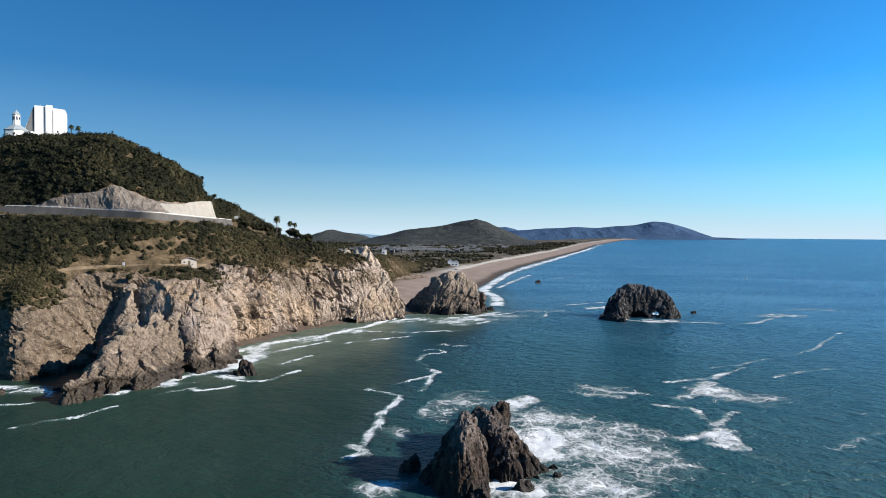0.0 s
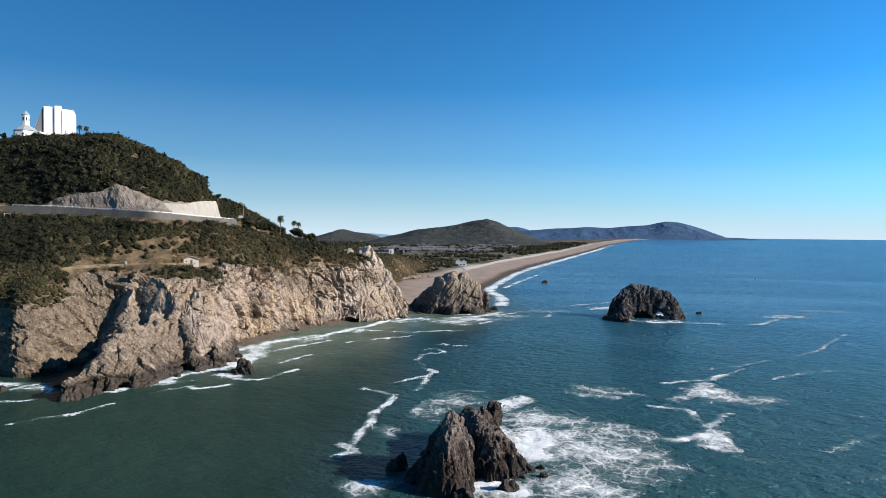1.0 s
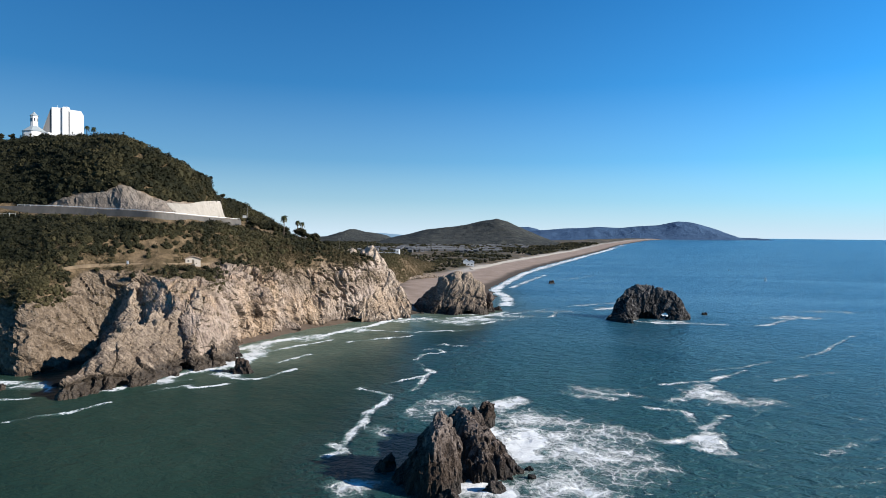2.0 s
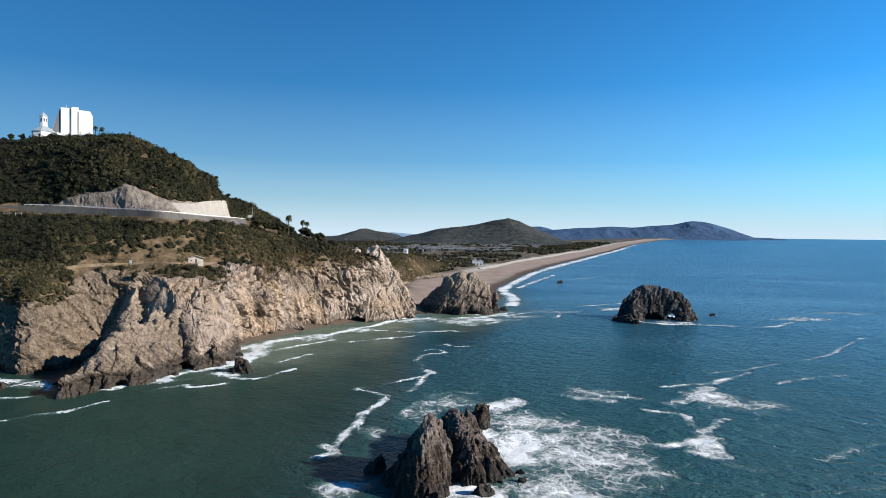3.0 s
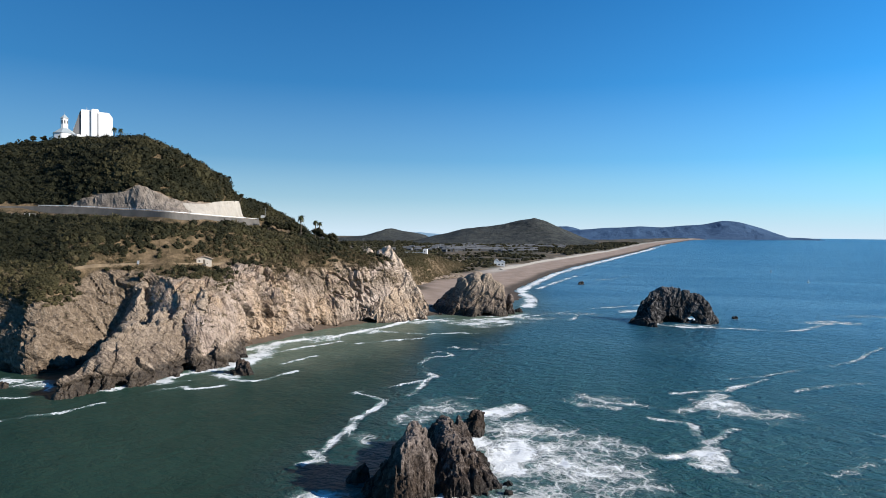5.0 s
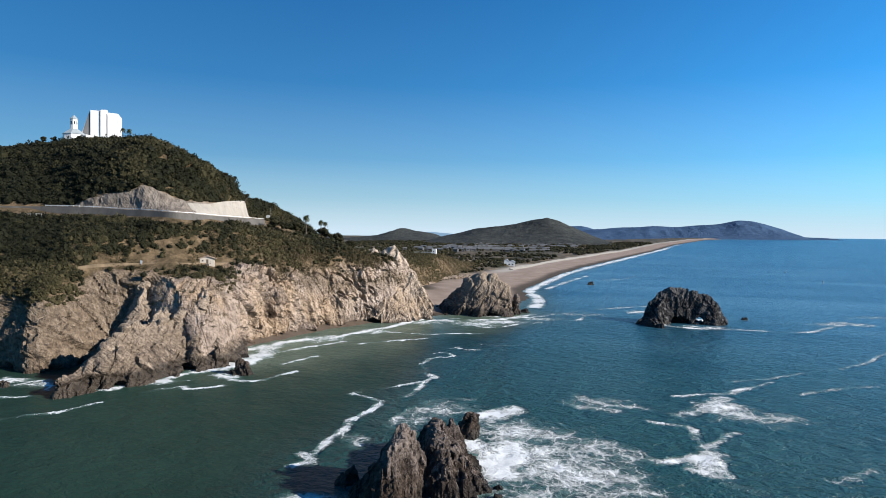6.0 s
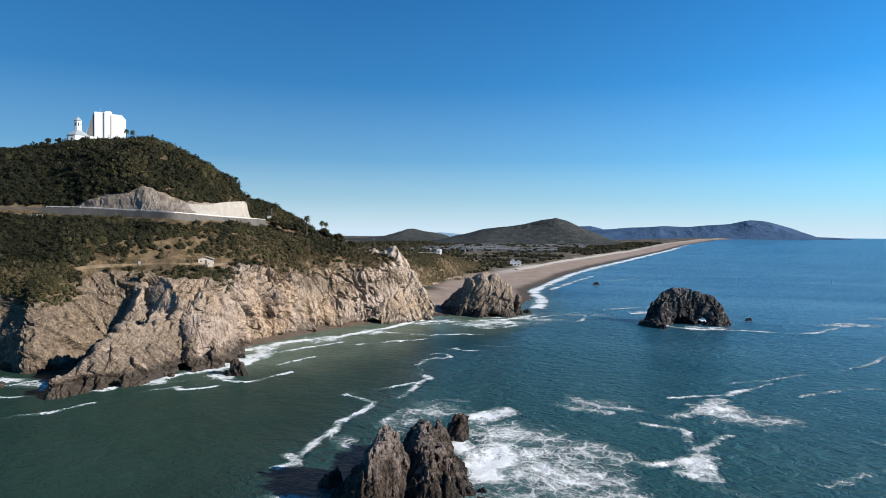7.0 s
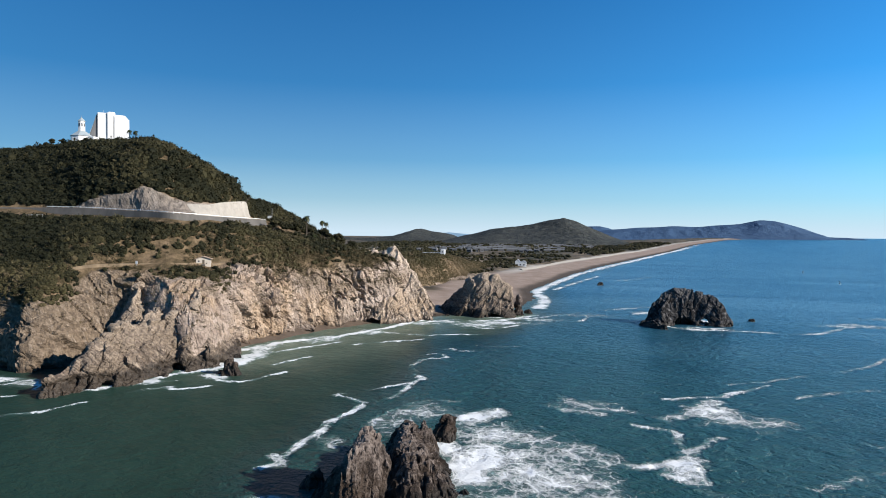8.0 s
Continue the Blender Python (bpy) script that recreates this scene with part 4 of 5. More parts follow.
def arch_stack():
    def field(p):
        f = crest(p, [(89.5, 364, -1), (93.5, 366, 5.5), (95.5, 367, 11.6), (99, 367.5, 16), (103, 368, 19), (106, 368, 20.4), (109.5, 368, 19.2), (114.5, 367.5, 18.0), (116.2, 367, 16.8), (119.6, 366.5, 17.4), (123.2, 366, 16.6), (126.6, 365, 16.6), (128.8, 364.5, 13.6), (130, 364, 10.4), (132.8, 363.5, 4.4), (135, 363.5, -1.5)], 3.0, 3.2, 1.2)
        f = np.minimum(f, crest(p, [(103, 366, 14), (99, 361, 9.0), (95.5, 354, 4.6), (92.5, 346, -1)], 1.7, 1.7, 0.8))
        f = np.minimum(f, crest(p, [(88, 357, 1.6), (92, 350, 3.6), (96.5, 344.5, 2.4), (98, 343, -1)], 1.6, 1.6, 0.6))
        f = np.minimum(f, crest(p, [(126, 364, 11), (127.5, 359.5, 4.0), (128.5, 356, -1)], 2.2, 2.2, 0.5))
        hole = spire(p, (113.8, 340, 1.5), (128.8, 392, 2.1), 2.0, 2.0, (1.35, 1))
        cave = spire(p, (109, 348, -0.5), (110.5, 364.5, 2.0), 3.2, 2.6, (1.9, 1))
        return np.maximum(np.maximum(f, -hole), -cave)
    me = rock_mesh("sea_arch", field, (82, 338, -2.4), (139, 384, 26), 0.42, ROCK_BLACK, 11, 0.7, 0.25, (4.0, 0.8), (1.6, 0.32), 0.3, (0.2, 0.35, 0.2), 0.45)
    rock_thing("sea_arch", "black sea arch rock with a small hole at the waterline", me)


def beach_stack():
    def field(p):
        f = crest(p, [(-11.5, 387, 5), (-11, 385.5, 16), (-9, 384, 20), (-4, 383, 23.2), (1.6, 382, 24.8), (8, 381, 22.6), (13, 380.5, 19.6), (16, 380.5, 17.6), (20, 381, 14)], 2.4, 2.6, 4.5)
        f = np.minimum(f, crest(p, [(-4, 381, 19), (-6, 377, 12), (-7.5, 373.5, 1)], 2.6, 2.6, 2.0))
        f = np.minimum(f, crest(p, [(4, 379, 18.5), (3.4, 375, 11), (2.5, 371.5, 1)], 2.4, 1.4, 2.0))
        f = np.minimum(f, crest(p, [(13, 379, 14.5), (14, 374.5, 9), (14.5, 371.5, 1)], 2.4, 2.4, 1.6))
        # sheer ends
        f = np.maximum(f, p[:, 0] - 17.8 + 0.12 * (p[:, 2] - 8) + 0.1 * (p[:, 1] - 380))
        f = np.maximum(f, -12.0 - p[:, 0] + 0.2 * (p[:, 2] - 8))
        f = np.minimum(f, crest(p, [(-8, 386, 18), (-15, 388.5, 12.5), (-21, 390.5, 7), (-29, 392, 0.5)], 1.3, 1.5, 1.6))
        cave = spire(p, (8.5, 360, 0), (8.8, 375, 1.4), 3.2, 2.0, (1.8, 1))
        return np.maximum(f, -cave)
    me = rock_mesh("shore_rock", field, (-36, 358, -2.4), (34, 404, 26), 0.42, ROCK_OUT, 21, 1.0, 0.2, (5.0, 0.9), (1.8, 0.3), 0.3, (0.1, 0.45, 0.3), 0.35)
    rock_thing("shore_rock", "tan and grey rounded rock stack on the beach edge", me)
    small_rock("shore_rock", "dark pointed rock beside the shore stack", 21.0, 384, 3.2, 11.5, ROCK_DARK, 31)
    small_rock("shore_rock", "small dark wet rock at the foot of the shore stack", -3.4, 371, 2.6, 5.2, ROCK_DARK, 32)
    small_rock("shore_rock", "low dark rock in the wash beside the shore stack", 27.0, 392, 2.4, 2.6, ROCK_DARK, 33, (1.4, 1))


def outcrop():
    def field(p):
        # the long slab from the wet toe to its flat ochre top, then the broken buttress behind it
        f = crest(p, [(-106.8, 168.5, -1), (-107.2, 171, 3.4), (-107.4, 175.5, 6.0), (-106.4, 180, 7.6)], 3.2, 1.5, 1.2)
        f = np.minimum(f, crest(p, [(-106.2, 182.5, 6.5), (-105.2, 187, 11.6), (-104, 192.5, 15.4), (-102.8, 197.5, 17.2), (-101.8, 204, 17.4), (-102, 212, 17.6), (-103.4, 222, 19.4), (-106, 232, 22)], 3.0, 1.6, 2.2))
        f = np.minimum(f, crest(p, [(-102, 199, 15.5), (-97.5, 193, 8.8), (-95, 188.5, 1.5), (-94.5, 187, -1)], 1.5, 1.7, 2.0))
        f = np.minimum(f, crest(p, [(-101, 230, 23), (-97.8, 219, 17.0), (-95.4, 209.5, 11.0), (-93.5, 201, 3.5), (-93, 198, -1)], 1.9, 1.7, 0.9))
        f = np.minimum(f, crest(p, [(-98, 238, 27), (-93, 227, 22.5), (-90, 219, 15.5), (-88, 212.5, 8), (-86.5, 207, -1)], 1.9, 1.7, 0.9))
        f = np.minimum(f, crest(p, [(-94, 235, 25), (-88, 226, 18), (-83.8, 219, 8.5), (-81, 214.5, -1)], 2.0, 1.7, 0.9))
        f = np.minimum(f, crest(p, [(-124, 241, 28.5), (-120.5, 235, 27), (-118, 229, 23), (-115.5, 222, 14), (-114, 217, 5)], 2.0, 1.6, 1.0))
        hole = spire(p, (-95.5, 207, 19.4), (-103, 229, 19.0), 2.6, 2.2, (1.5, 1))
        low = spire(p, (-86, 201, 0.2), (-91, 213, 0.8), 2.4, 1.4, (1.7, 1))
        foot = spire(p, (-93.5, 179, -0.2), (-99, 189, 0.6), 1.6, 1.2, (1.8, 1))
        gap = spire(p, (-101.5, 172, 1), (-106.8, 187, 5.5), 1.1, 0.9, (0.8, 1))
        for cut in (hole, low, foot, gap):
            f = np.maximum(f, -cut)
        return f
    me = rock_mesh("outcrop", field, (-130, 158, -2.4), (-72, 246, 36), 0.42, ROCK_OUT, 41, 1.0, 0.3, (5.6, 1.3), (2.2, 0.5), 0.3, (0.5, 0.55, 0.5), 0.4)
    rock_thing("outcrop", "grey and ochre rock outcrop jutting from the cliff foot", me)


near_stack()
arch_stack()
beach_stack()
outcrop()
small_rock("sea_rock", "small dark rock behind the jagged stack", 11.6, 154.5, 3.2, 5.4, ROCK_DARK, 51, (0.9, 1.3))
small_rock("sea_rock", "low black rock in the shade of the stack", -9.4, 123, 2.6, 2.6, ROCK_DARK, 52)
small_rock("sea_rock", "low wet rock awash in front of the stack", 12.6, 112.6, 2.2, 1.7, ROCK_DARK, 53, (1.3, 0.8))
small_rock("sea_rock", "dark boulder in the cove near the cliff foot", -69, 207, 3.4, 4.4, ROCK_DARK, 54, (1.15, 1))
small_rock("sea_rock", "low tan rock in the foam at the cliff foot", -131.5, 178, 2.2, 2.0, ROCK_OUT, 57, (1.3, 1))
small_rock("sea_rock", "low black skerry beside the sea arch", 151.5, 385, 2.0, 1.6, ROCK_DARK, 55, (1.5, 1))
small_rock("sea_rock", "lone black rock off the beach", 90, 614, 2.6, 3.0, ROCK_DARK, 56, (1.3, 1))
for k, (x, y, r, h) in enumerate([(3.2, 107.6, 2.6, 2.4), (19.4, 123.6, 1.6, 1.1), (19.6, 119.4, 1.5, 1.0), (-118, 184, 2.2, 1.6), (-80, 233, 2.2, 2.0), (-27, 371, 1.8, 1.2), (-19, 372, 1.6, 1.0)]):
    small_rock("skerry", "low wet black rock awash in foam", x, y, 0.75 * r, 0.7 * h, ROCK_DARK, 60 + k, (1.25, 1), 0.3, "wet rocks awash")


# ---- distant hills ----
def hill(name, label, y, profile, depth, material, base, rough=1.0, kind="structure", front=0.6):
    """A hill with the given skyline (x, z), sloping down before and behind it."""
    px, pz = np.array(profile, float).T
    xs = np.linspace(px[0], px[-1], 150)
    vs = np.concatenate([np.linspace(-1, 0, 36), np.linspace(0.08, 1, 12)])
    top = np.interp(xs, px, pz)
    for _ in range(4):
        top = np.convolve(np.pad(top, 1, mode="edge"), [0.2, 0.6, 0.2], "valid")
    X, V = np.meshgrid(xs, vs)
    fall = (1 - np.clip(np.abs(V), 0, 1)) ** 1.15
    p = np.stack([X.ravel(), (y + V * depth).ravel(), np.zeros(X.size)], 1)
    spur = fbm(p, depth * 0.55, 5, seed=3, ridge=True).reshape(X.shape)
    Z = base + (np.tile(top, (len(vs), 1)) - base) * np.clip(fall * (1 + 0.55 * rough * spur * np.sin(np.clip(np.abs(V), 0, 1) * math.pi)), 0, 1)
    Z += rough * 3.6 * fbm(p, 22, 3, seed=5).reshape(X.shape) * (V < -0.02)
    Z -= 9 * step(34, 8, np.tile(top, (len(vs), 1))) + 7 * step(0.8, 1.0, np.abs(V))
    me = mesh_of(name, np.stack([X.ravel(), (y + V * depth).ravel(), Z.ravel()], 1), grid_faces(len(vs), len(xs)), material, True)
    tagged(new(name, me), label, "hill", kind=kind)


hill("wooded_hill", "dark green wooded hill behind the plain", 2550, [(-520, 6), (-380, 10), (-288, 28), (-208, 45), (-151, 61.5), (-72, 69), (7, 81), (74, 98), (130, 105.5), (174, 97), (219, 75), (275, 53), (320, 33), (386, 16), (470, 8)], 620, WOODED, 5)
hill("wooded_hill", "low dark wooded hills inland", 2900, [(-1500, 10), (-1100, 20), (-860, 22), (-762, 18), (-661, 25), (-598, 31), (-552, 47), (-506, 64), (-461, 50), (-411, 44), (-374, 38), (-324, 19), (-200, 8)], 520, WOODED, 5)
# the ranges below carry their haze in the material colour
hill("backdrop", "mountain range beyond the bay, coloured blue for haze", 4250, [(330, 10), (400, 60), (486, 72), (559, 76), (669, 87), (778, 90), (887, 99), (1032, 93), (1140, 105), (1283, 114), (1354, 130), (1407, 141), (1496, 135), (1568, 117), (1674, 86), (1745, 57), (1798, 38), (1916, 35), (2000, 30), (2030, 26)], 330, HAZE_BLUE_RANGE, 2, 0.6)
hill("backdrop", "far ridge behind the wooded hill, coloured blue for haze", 4560, [(250, 20), (318, 40), (376, 95), (454, 97), (513, 85), (592, 55), (680, 25)], 200, HAZE_BLUE_RANGE, 15, 0.5)
hill("backdrop", "ridge on the horizon, coloured pale blue for haze", 4650, [(-900, 20), (-738, 30), (-660, 40), (-614, 43), (-560, 38), (-448, 30), (-284, 22)], 150, HAZE_PALE_RANGE, 10, 0.2)


# ---- scrub and woods ----
def clump(leaves, seed, detail=1):
    """A lumpy crown with loose leaf sprays, about 1 m in radius: triangles and a tint for each corner."""
    bm = bmesh.new()
    bmesh.ops.create_icosphere(bm, subdivisions=detail + 1, radius=0.8)
    v = np.array([q.co[:] for q in bm.verts])
    f = np.array([[q.index for q in a.verts] for a in bm.faces])
    bm.free()
    v = v * (1 + 0.42 * fbm(v, 0.55, 3, seed=seed))[:, None]
    r = np.random.RandomState(seed)
    d = r.normal(size=(leaves, 3))
    d[:, 2] = np.abs(d[:, 2]) * 0.9 - 0.15
    d /= np.linalg.norm(d, axis=1, keepdims=True)
    at = d * (0.8 * (1 + 0.42 * fbm(d * 0.8, 0.55, 3, seed=seed)) + r.uniform(-0.05, 0.2, leaves))[:, None]
    tri = at[:, None] + r.normal(size=(leaves, 3, 3)) * 0.15
    n = len(v)
    verts = np.concatenate([v, tri.reshape(-1, 3)])
    faces = np.concatenate([f, n + np.arange(leaves * 3).reshape(-1, 3)])
    tint = np.concatenate([np.full(n, -0.12), np.repeat(r.uniform(-0.08, 0.16, leaves), 3)])
    return verts, faces, tint


def scatter(name, label, places, radii, tall, base_tint, forms, material, seed, category="scrub"):
    r = np.random.RandomState(seed)
    V, F, T, at = [], [], [], 0
    for (x, y, z), rad, h, tint in zip(places, radii, tall, base_tint):
        v, f, t = forms[r.randint(len(forms))]
        a = r.uniform(0, 6.28)
        c, s = math.cos(a), math.sin(a)
        q = np.stack([(v[:, 0] * c - v[:, 1] * s) * rad * r.uniform(0.85, 1.2), (v[:, 0] * s + v[:, 1] * c) * rad, v[:, 2] * rad * h], 1) + (x, y, z)
        V.append(q), F.append(f + at), T.append(np.clip(t + tint, 0, 1))
        at += len(v)
    me = mesh_of(name, np.concatenate(V), np.concatenate(F), material)
    paint(me, "tint", np.concatenate(T))
    return tagged(new(name, me), label, category, kind="stuff")


FORMS = [clump(80, k) for k in range(6)]
LOW_FORMS = [clump(42, 20 + k, 0) for k in range(8)]
FAR_FORMS = [clump(22, 10 + k, 0) for k in range(5)]


def headland_scrub():
    r = np.random.RandomState(3)
    q = HF
    area = 0.5 * np.linalg.norm(np.cross(HW[q[:, 2]] - HW[q[:, 0]], HW[q[:, 3]] - HW[q[:, 1]]), axis=1)
    s, u = HS[q[:, 0]], HU[q[:, 0]]
    mid = HW[q].mean(1)
    soil = SOIL[q].mean(1) * (1 - SCAR[q].max(1)) * (1 - (ROAD[q].max(1) > 0.02))
    dens = np.where(soil > 0.55, 1.0, 0.0)
    dens = np.where((soil > 0.1) & (soil <= 0.55), np.where(s < 4.6, 0.7, 0.25), dens)
    dens = np.where((s < 4.4) & (u < 5.5), dens * 1.7, dens)
    patch = fbm(mid, 14, 3, seed=9)
    # the bare brown ground round the path and hut, and on the slope above
    bare = step(0.55, 0.15, np.abs(u - 5.0) + np.where((s > 4.0) & (s < 8.2), 0, 3)) * 0.95
    bare = np.maximum(bare, step(-0.12, 0.12, patch) * step(4.0, 4.8, s) * step(9.0, 8.0, s) * step(4.0, 4.6, u) * step(6.3, 5.8, u) * 0.85)
    bare = np.maximum(bare, step(0.15, 0.35, patch) * step(5.6, 5.0, u) * step(4.4, 5.2, s) * 0.8)
    bare = np.maximum(bare, step(0.15, 0.35, patch) * step(11.5, 12.5, s) * step(6.5, 6, u) * 0.7)
    dens *= (1 - bare) * (1 - 0.85 * step(3.5, 3.9, s) * step(5.7, 5.3, s) * step(5.1, 4.9, u))
    dens *= np.where((s > 9.6) & (s < 15), np.interp(u, [4.6, 6.2], [0.2, 0.9]), 1)
    dens *= np.interp(s, [0, 1.2, 2.0, 16, 17, 21], [0.05, 0.5, 1, 1, 0.9, 0.5])
    dens *= np.interp(u, [10.8, 11.3, 12], [1, 0.5, 0.2])
    dens *= 1 - 0.97 * step(6.93, 6.96, u) * step(7.15, 7.05, u) * step(9.4, 8.6, s) * step(1.2, 1.8, s)
    w = area * dens * np.interp(u, [5, 8, 10], [1, 0.85, 0.6])
    n = int(min(19500, w.sum() / 1.1))
    pick = r.choice(len(q), n, p=w / w.sum())
    a, b = r.rand(n, 1), r.rand(n, 1)
    c = HW[q[pick]]
    place = (c[:, 0] * (1 - a) + c[:, 1] * a) * (1 - b) + (c[:, 3] * (1 - a) + c[:, 2] * a) * b
    up = u[pick]
    rad = r.uniform(0.7, 1.5, n) * np.interp(up, [3, 5, 7, 9, 12], [0.72, 1.02, 1.4, 1.7, 1.95]) * np.where(r.rand(n) < 0.1, 1.4, 1)
    tint = 0.20 + 0.45 * patch[pick] + 0.6 * np.clip(fbm(mid[pick], 26, 4, seed=31), -0.2, 1) + r.normal(0, 0.09, n) + np.where(r.rand(n) < 0.05, 0.35, 0) + np.interp(up, [3.5, 5, 7], [0.3, 0.12, 0]) + 0.4 * step(15.5, 16.5, s[pick])
    tint = tint - 0.28 * step(3.6, 2.6, s[pick]) * step(4.5, 5.5, up) - 0.22 * step(4.6, 3.8, s[pick]) * step(5.6, 5.0, up) - 0.13 * step(8.0, 8.6, up)
    place[:, 2] += rad * 0.32
    scatter("scrub", "dense dark evergreen scrub covering the hillside", place, rad, r.uniform(0.75, 1.15, n), tint, LOW_FORMS, SCRUB, 4)


headland_scrub()


def tuft(seed):
    """A spray of dry grass and twigs."""
    r = np.random.RandomState(seed)
    at = r.normal(size=(22, 1, 3)) * (0.5, 0.5, 0.22)
    tri = at + r.normal(size=(22, 3, 3)) * 0.24
    return tri.reshape(-1, 3), np.arange(66).reshape(-1, 3), np.repeat(r.uniform(-0.25, 0.1, 22), 3)


def dry_grass():
    r = np.random.RandomState(13)
    q = HF
    area = 0.5 * np.linalg.norm(np.cross(HW[q[:, 2]] - HW[q[:, 0]], HW[q[:, 3]] - HW[q[:, 1]]), axis=1)
    s, u = HS[q[:, 0]], HU[q[:, 0]]
    mid = HW[q].mean(1)
    soil = SOIL[q].mean(1) * (1 - SCAR[q].max(1)) * (1 - (ROAD[q].max(1) > 0.02))
    w = area * (0.12 + soil) * step(2.2, 3.4, u) * step(7.0, 6.6, u) * ((s > 2) & (s < 15.5))
    w *= step(-0.25, 0.2, fbm(mid, 8, 3, seed=19))
    w *= 1 + 1.5 * ((s > 9.4) & (s < 15))
    n = 12000
    pick = r.choice(len(q), n, p=w / w.sum())
    place = mid[pick] + (0, 0, 0.1)
    scatter("dry_grass", "dry brown grass and twigs on the cliff-top slope", place, r.uniform(0.5, 1.1, n), r.uniform(0.7, 1.2, n),
            0.8 + r.normal(0, 0.12, n), [tuft(k) for k in range(5)], SCRUB, 14, "grass")


dry_grass()


def plain_woods():
    r = np.random.RandomState(5)
    n = 12000
    y = 500 + 2000 * r.rand(n) ** 1.5
    x = shore_x(y) - 78 - r.rand(n) ** 1.3 * (260 + y * 0.32)
    p = np.stack([x, y, 0 * x], 1)
    patch = fbm(p, 90, 3, seed=6)
    d = shore_x(y) - x
    keep = (patch > -0.22) & ((y > 640) | (x < -95))
    x, y, p, patch = x[keep], y[keep], p[keep], patch[keep]
    z = plain_height(x, y)[0] + far_rise(x, y)
    m = len(x)
    rad = r.uniform(1.2, 3.4, m) * np.interp(y, [500, 900, 2000], [0.7, 1.0, 1.6])
    scatter("woods", "dark low woods and thickets on the coastal plain", np.stack([x, y, z + 0.6 * rad], 1), rad, r.uniform(0.7, 1.0, m),
            0.3 + 0.3 * patch + r.normal(0, 0.14, m), FAR_FORMS, SCRUB, 6, "woods")


plain_woods()


def nearest(x, y, rows=(4.2, 12)):
    ok = (HU > rows[0]) & (HU < rows[1])
    k = np.argmin(np.where(ok, (HW[:, 0] - x) ** 2 + (HW[:, 1] - y) ** 2, 1e12))
    return HW[k]


# ---- trees ----
def tree(x, y, z, height, crown, seed, label, lean=0.0):
    r = np.random.RandomState(seed)
    t = thing("tree", x, y, z, label, "tree")
    bm = tube((0, 0, -0.5), (lean * 0.5, 0, height * 0.55), 0.22, 0.13)
    for k in range(4):
        a = r.uniform(0, 6.28)
        limb = tube((lean * 0.4, 0, height * (0.35 + 0.05 * k)), (lean + math.cos(a) * crown * 0.6, math.sin(a) * crown * 0.6, height * (0.6 + 0.08 * k)), 0.1, 0.04, 6)
        tmp = bpy.data.meshes.new("limb")
        limb.to_mesh(tmp)
        limb.free()
        bm.from_mesh(tmp)
        bpy.data.meshes.remove(tmp)
    part("trunk", bm, BARK, t)
    V, F, T, at = [], [], [], 0
    for k in range(9):
        v, f, tint = FORMS[r.randint(6)]
        s = crown * r.uniform(0.35, 0.55)
        a, d = r.uniform(0, 6.28), crown * r.uniform(0.1, 0.65)
        V.append(v * s * (1, 1, 0.75) + (lean + math.cos(a) * d, math.sin(a) * d, height * r.uniform(0.62, 0.95) - d * 0.15))
        F.append(f + at), T.append(np.clip(tint + 0.2 + r.normal(0, 0.08), 0, 1))
        at += len(v)
    me = mesh_of("crown", np.concatenate(V), np.concatenate(F), SCRUB)
    paint(me, "tint", np.concatenate(T))
    new("crown", me).parent = t


for k, (x, y, h, c) in enumerate([(-103, 338, 6.5, 3.2), (-100, 345, 7, 3.4), (-84, 350, 6.5, 3.4), (-80, 356, 6, 3.0), (-98, 356, 6.5, 3.2), (-75, 366, 4.5, 2.6), (-108, 332, 6.5, 3.0), (-112, 345, 6, 3.2), (-90, 362, 7, 3.4), (-83, 372, 5, 2.8), (-104, 352, 7, 3.4), (-94, 330, 4, 2.2)]):
    tree(x, y, nearest(x, y)[2] - 0.2, 1.2 * h, 1.25 * c, 100 + k, "dark green broadleaf tree on the scrubby ridge")
tree(-130.5, 346.5, 64.0, 4.2, 1.8, 130, "windswept pine leaning over the road cutting", 1.4)
tree(-141, 344, nearest(-141, 344)[2], 4.5, 2.0, 131, "small pine standing proud of the hill's skyline")
for k, (x, y) in enumerate([(-283, 392), (-287, 388), (-298, 396)]):
    tree(x, y, 101.5, 6.5 - k, 2.4, 140 + k, "dark round tree on the hilltop beside the chapel")


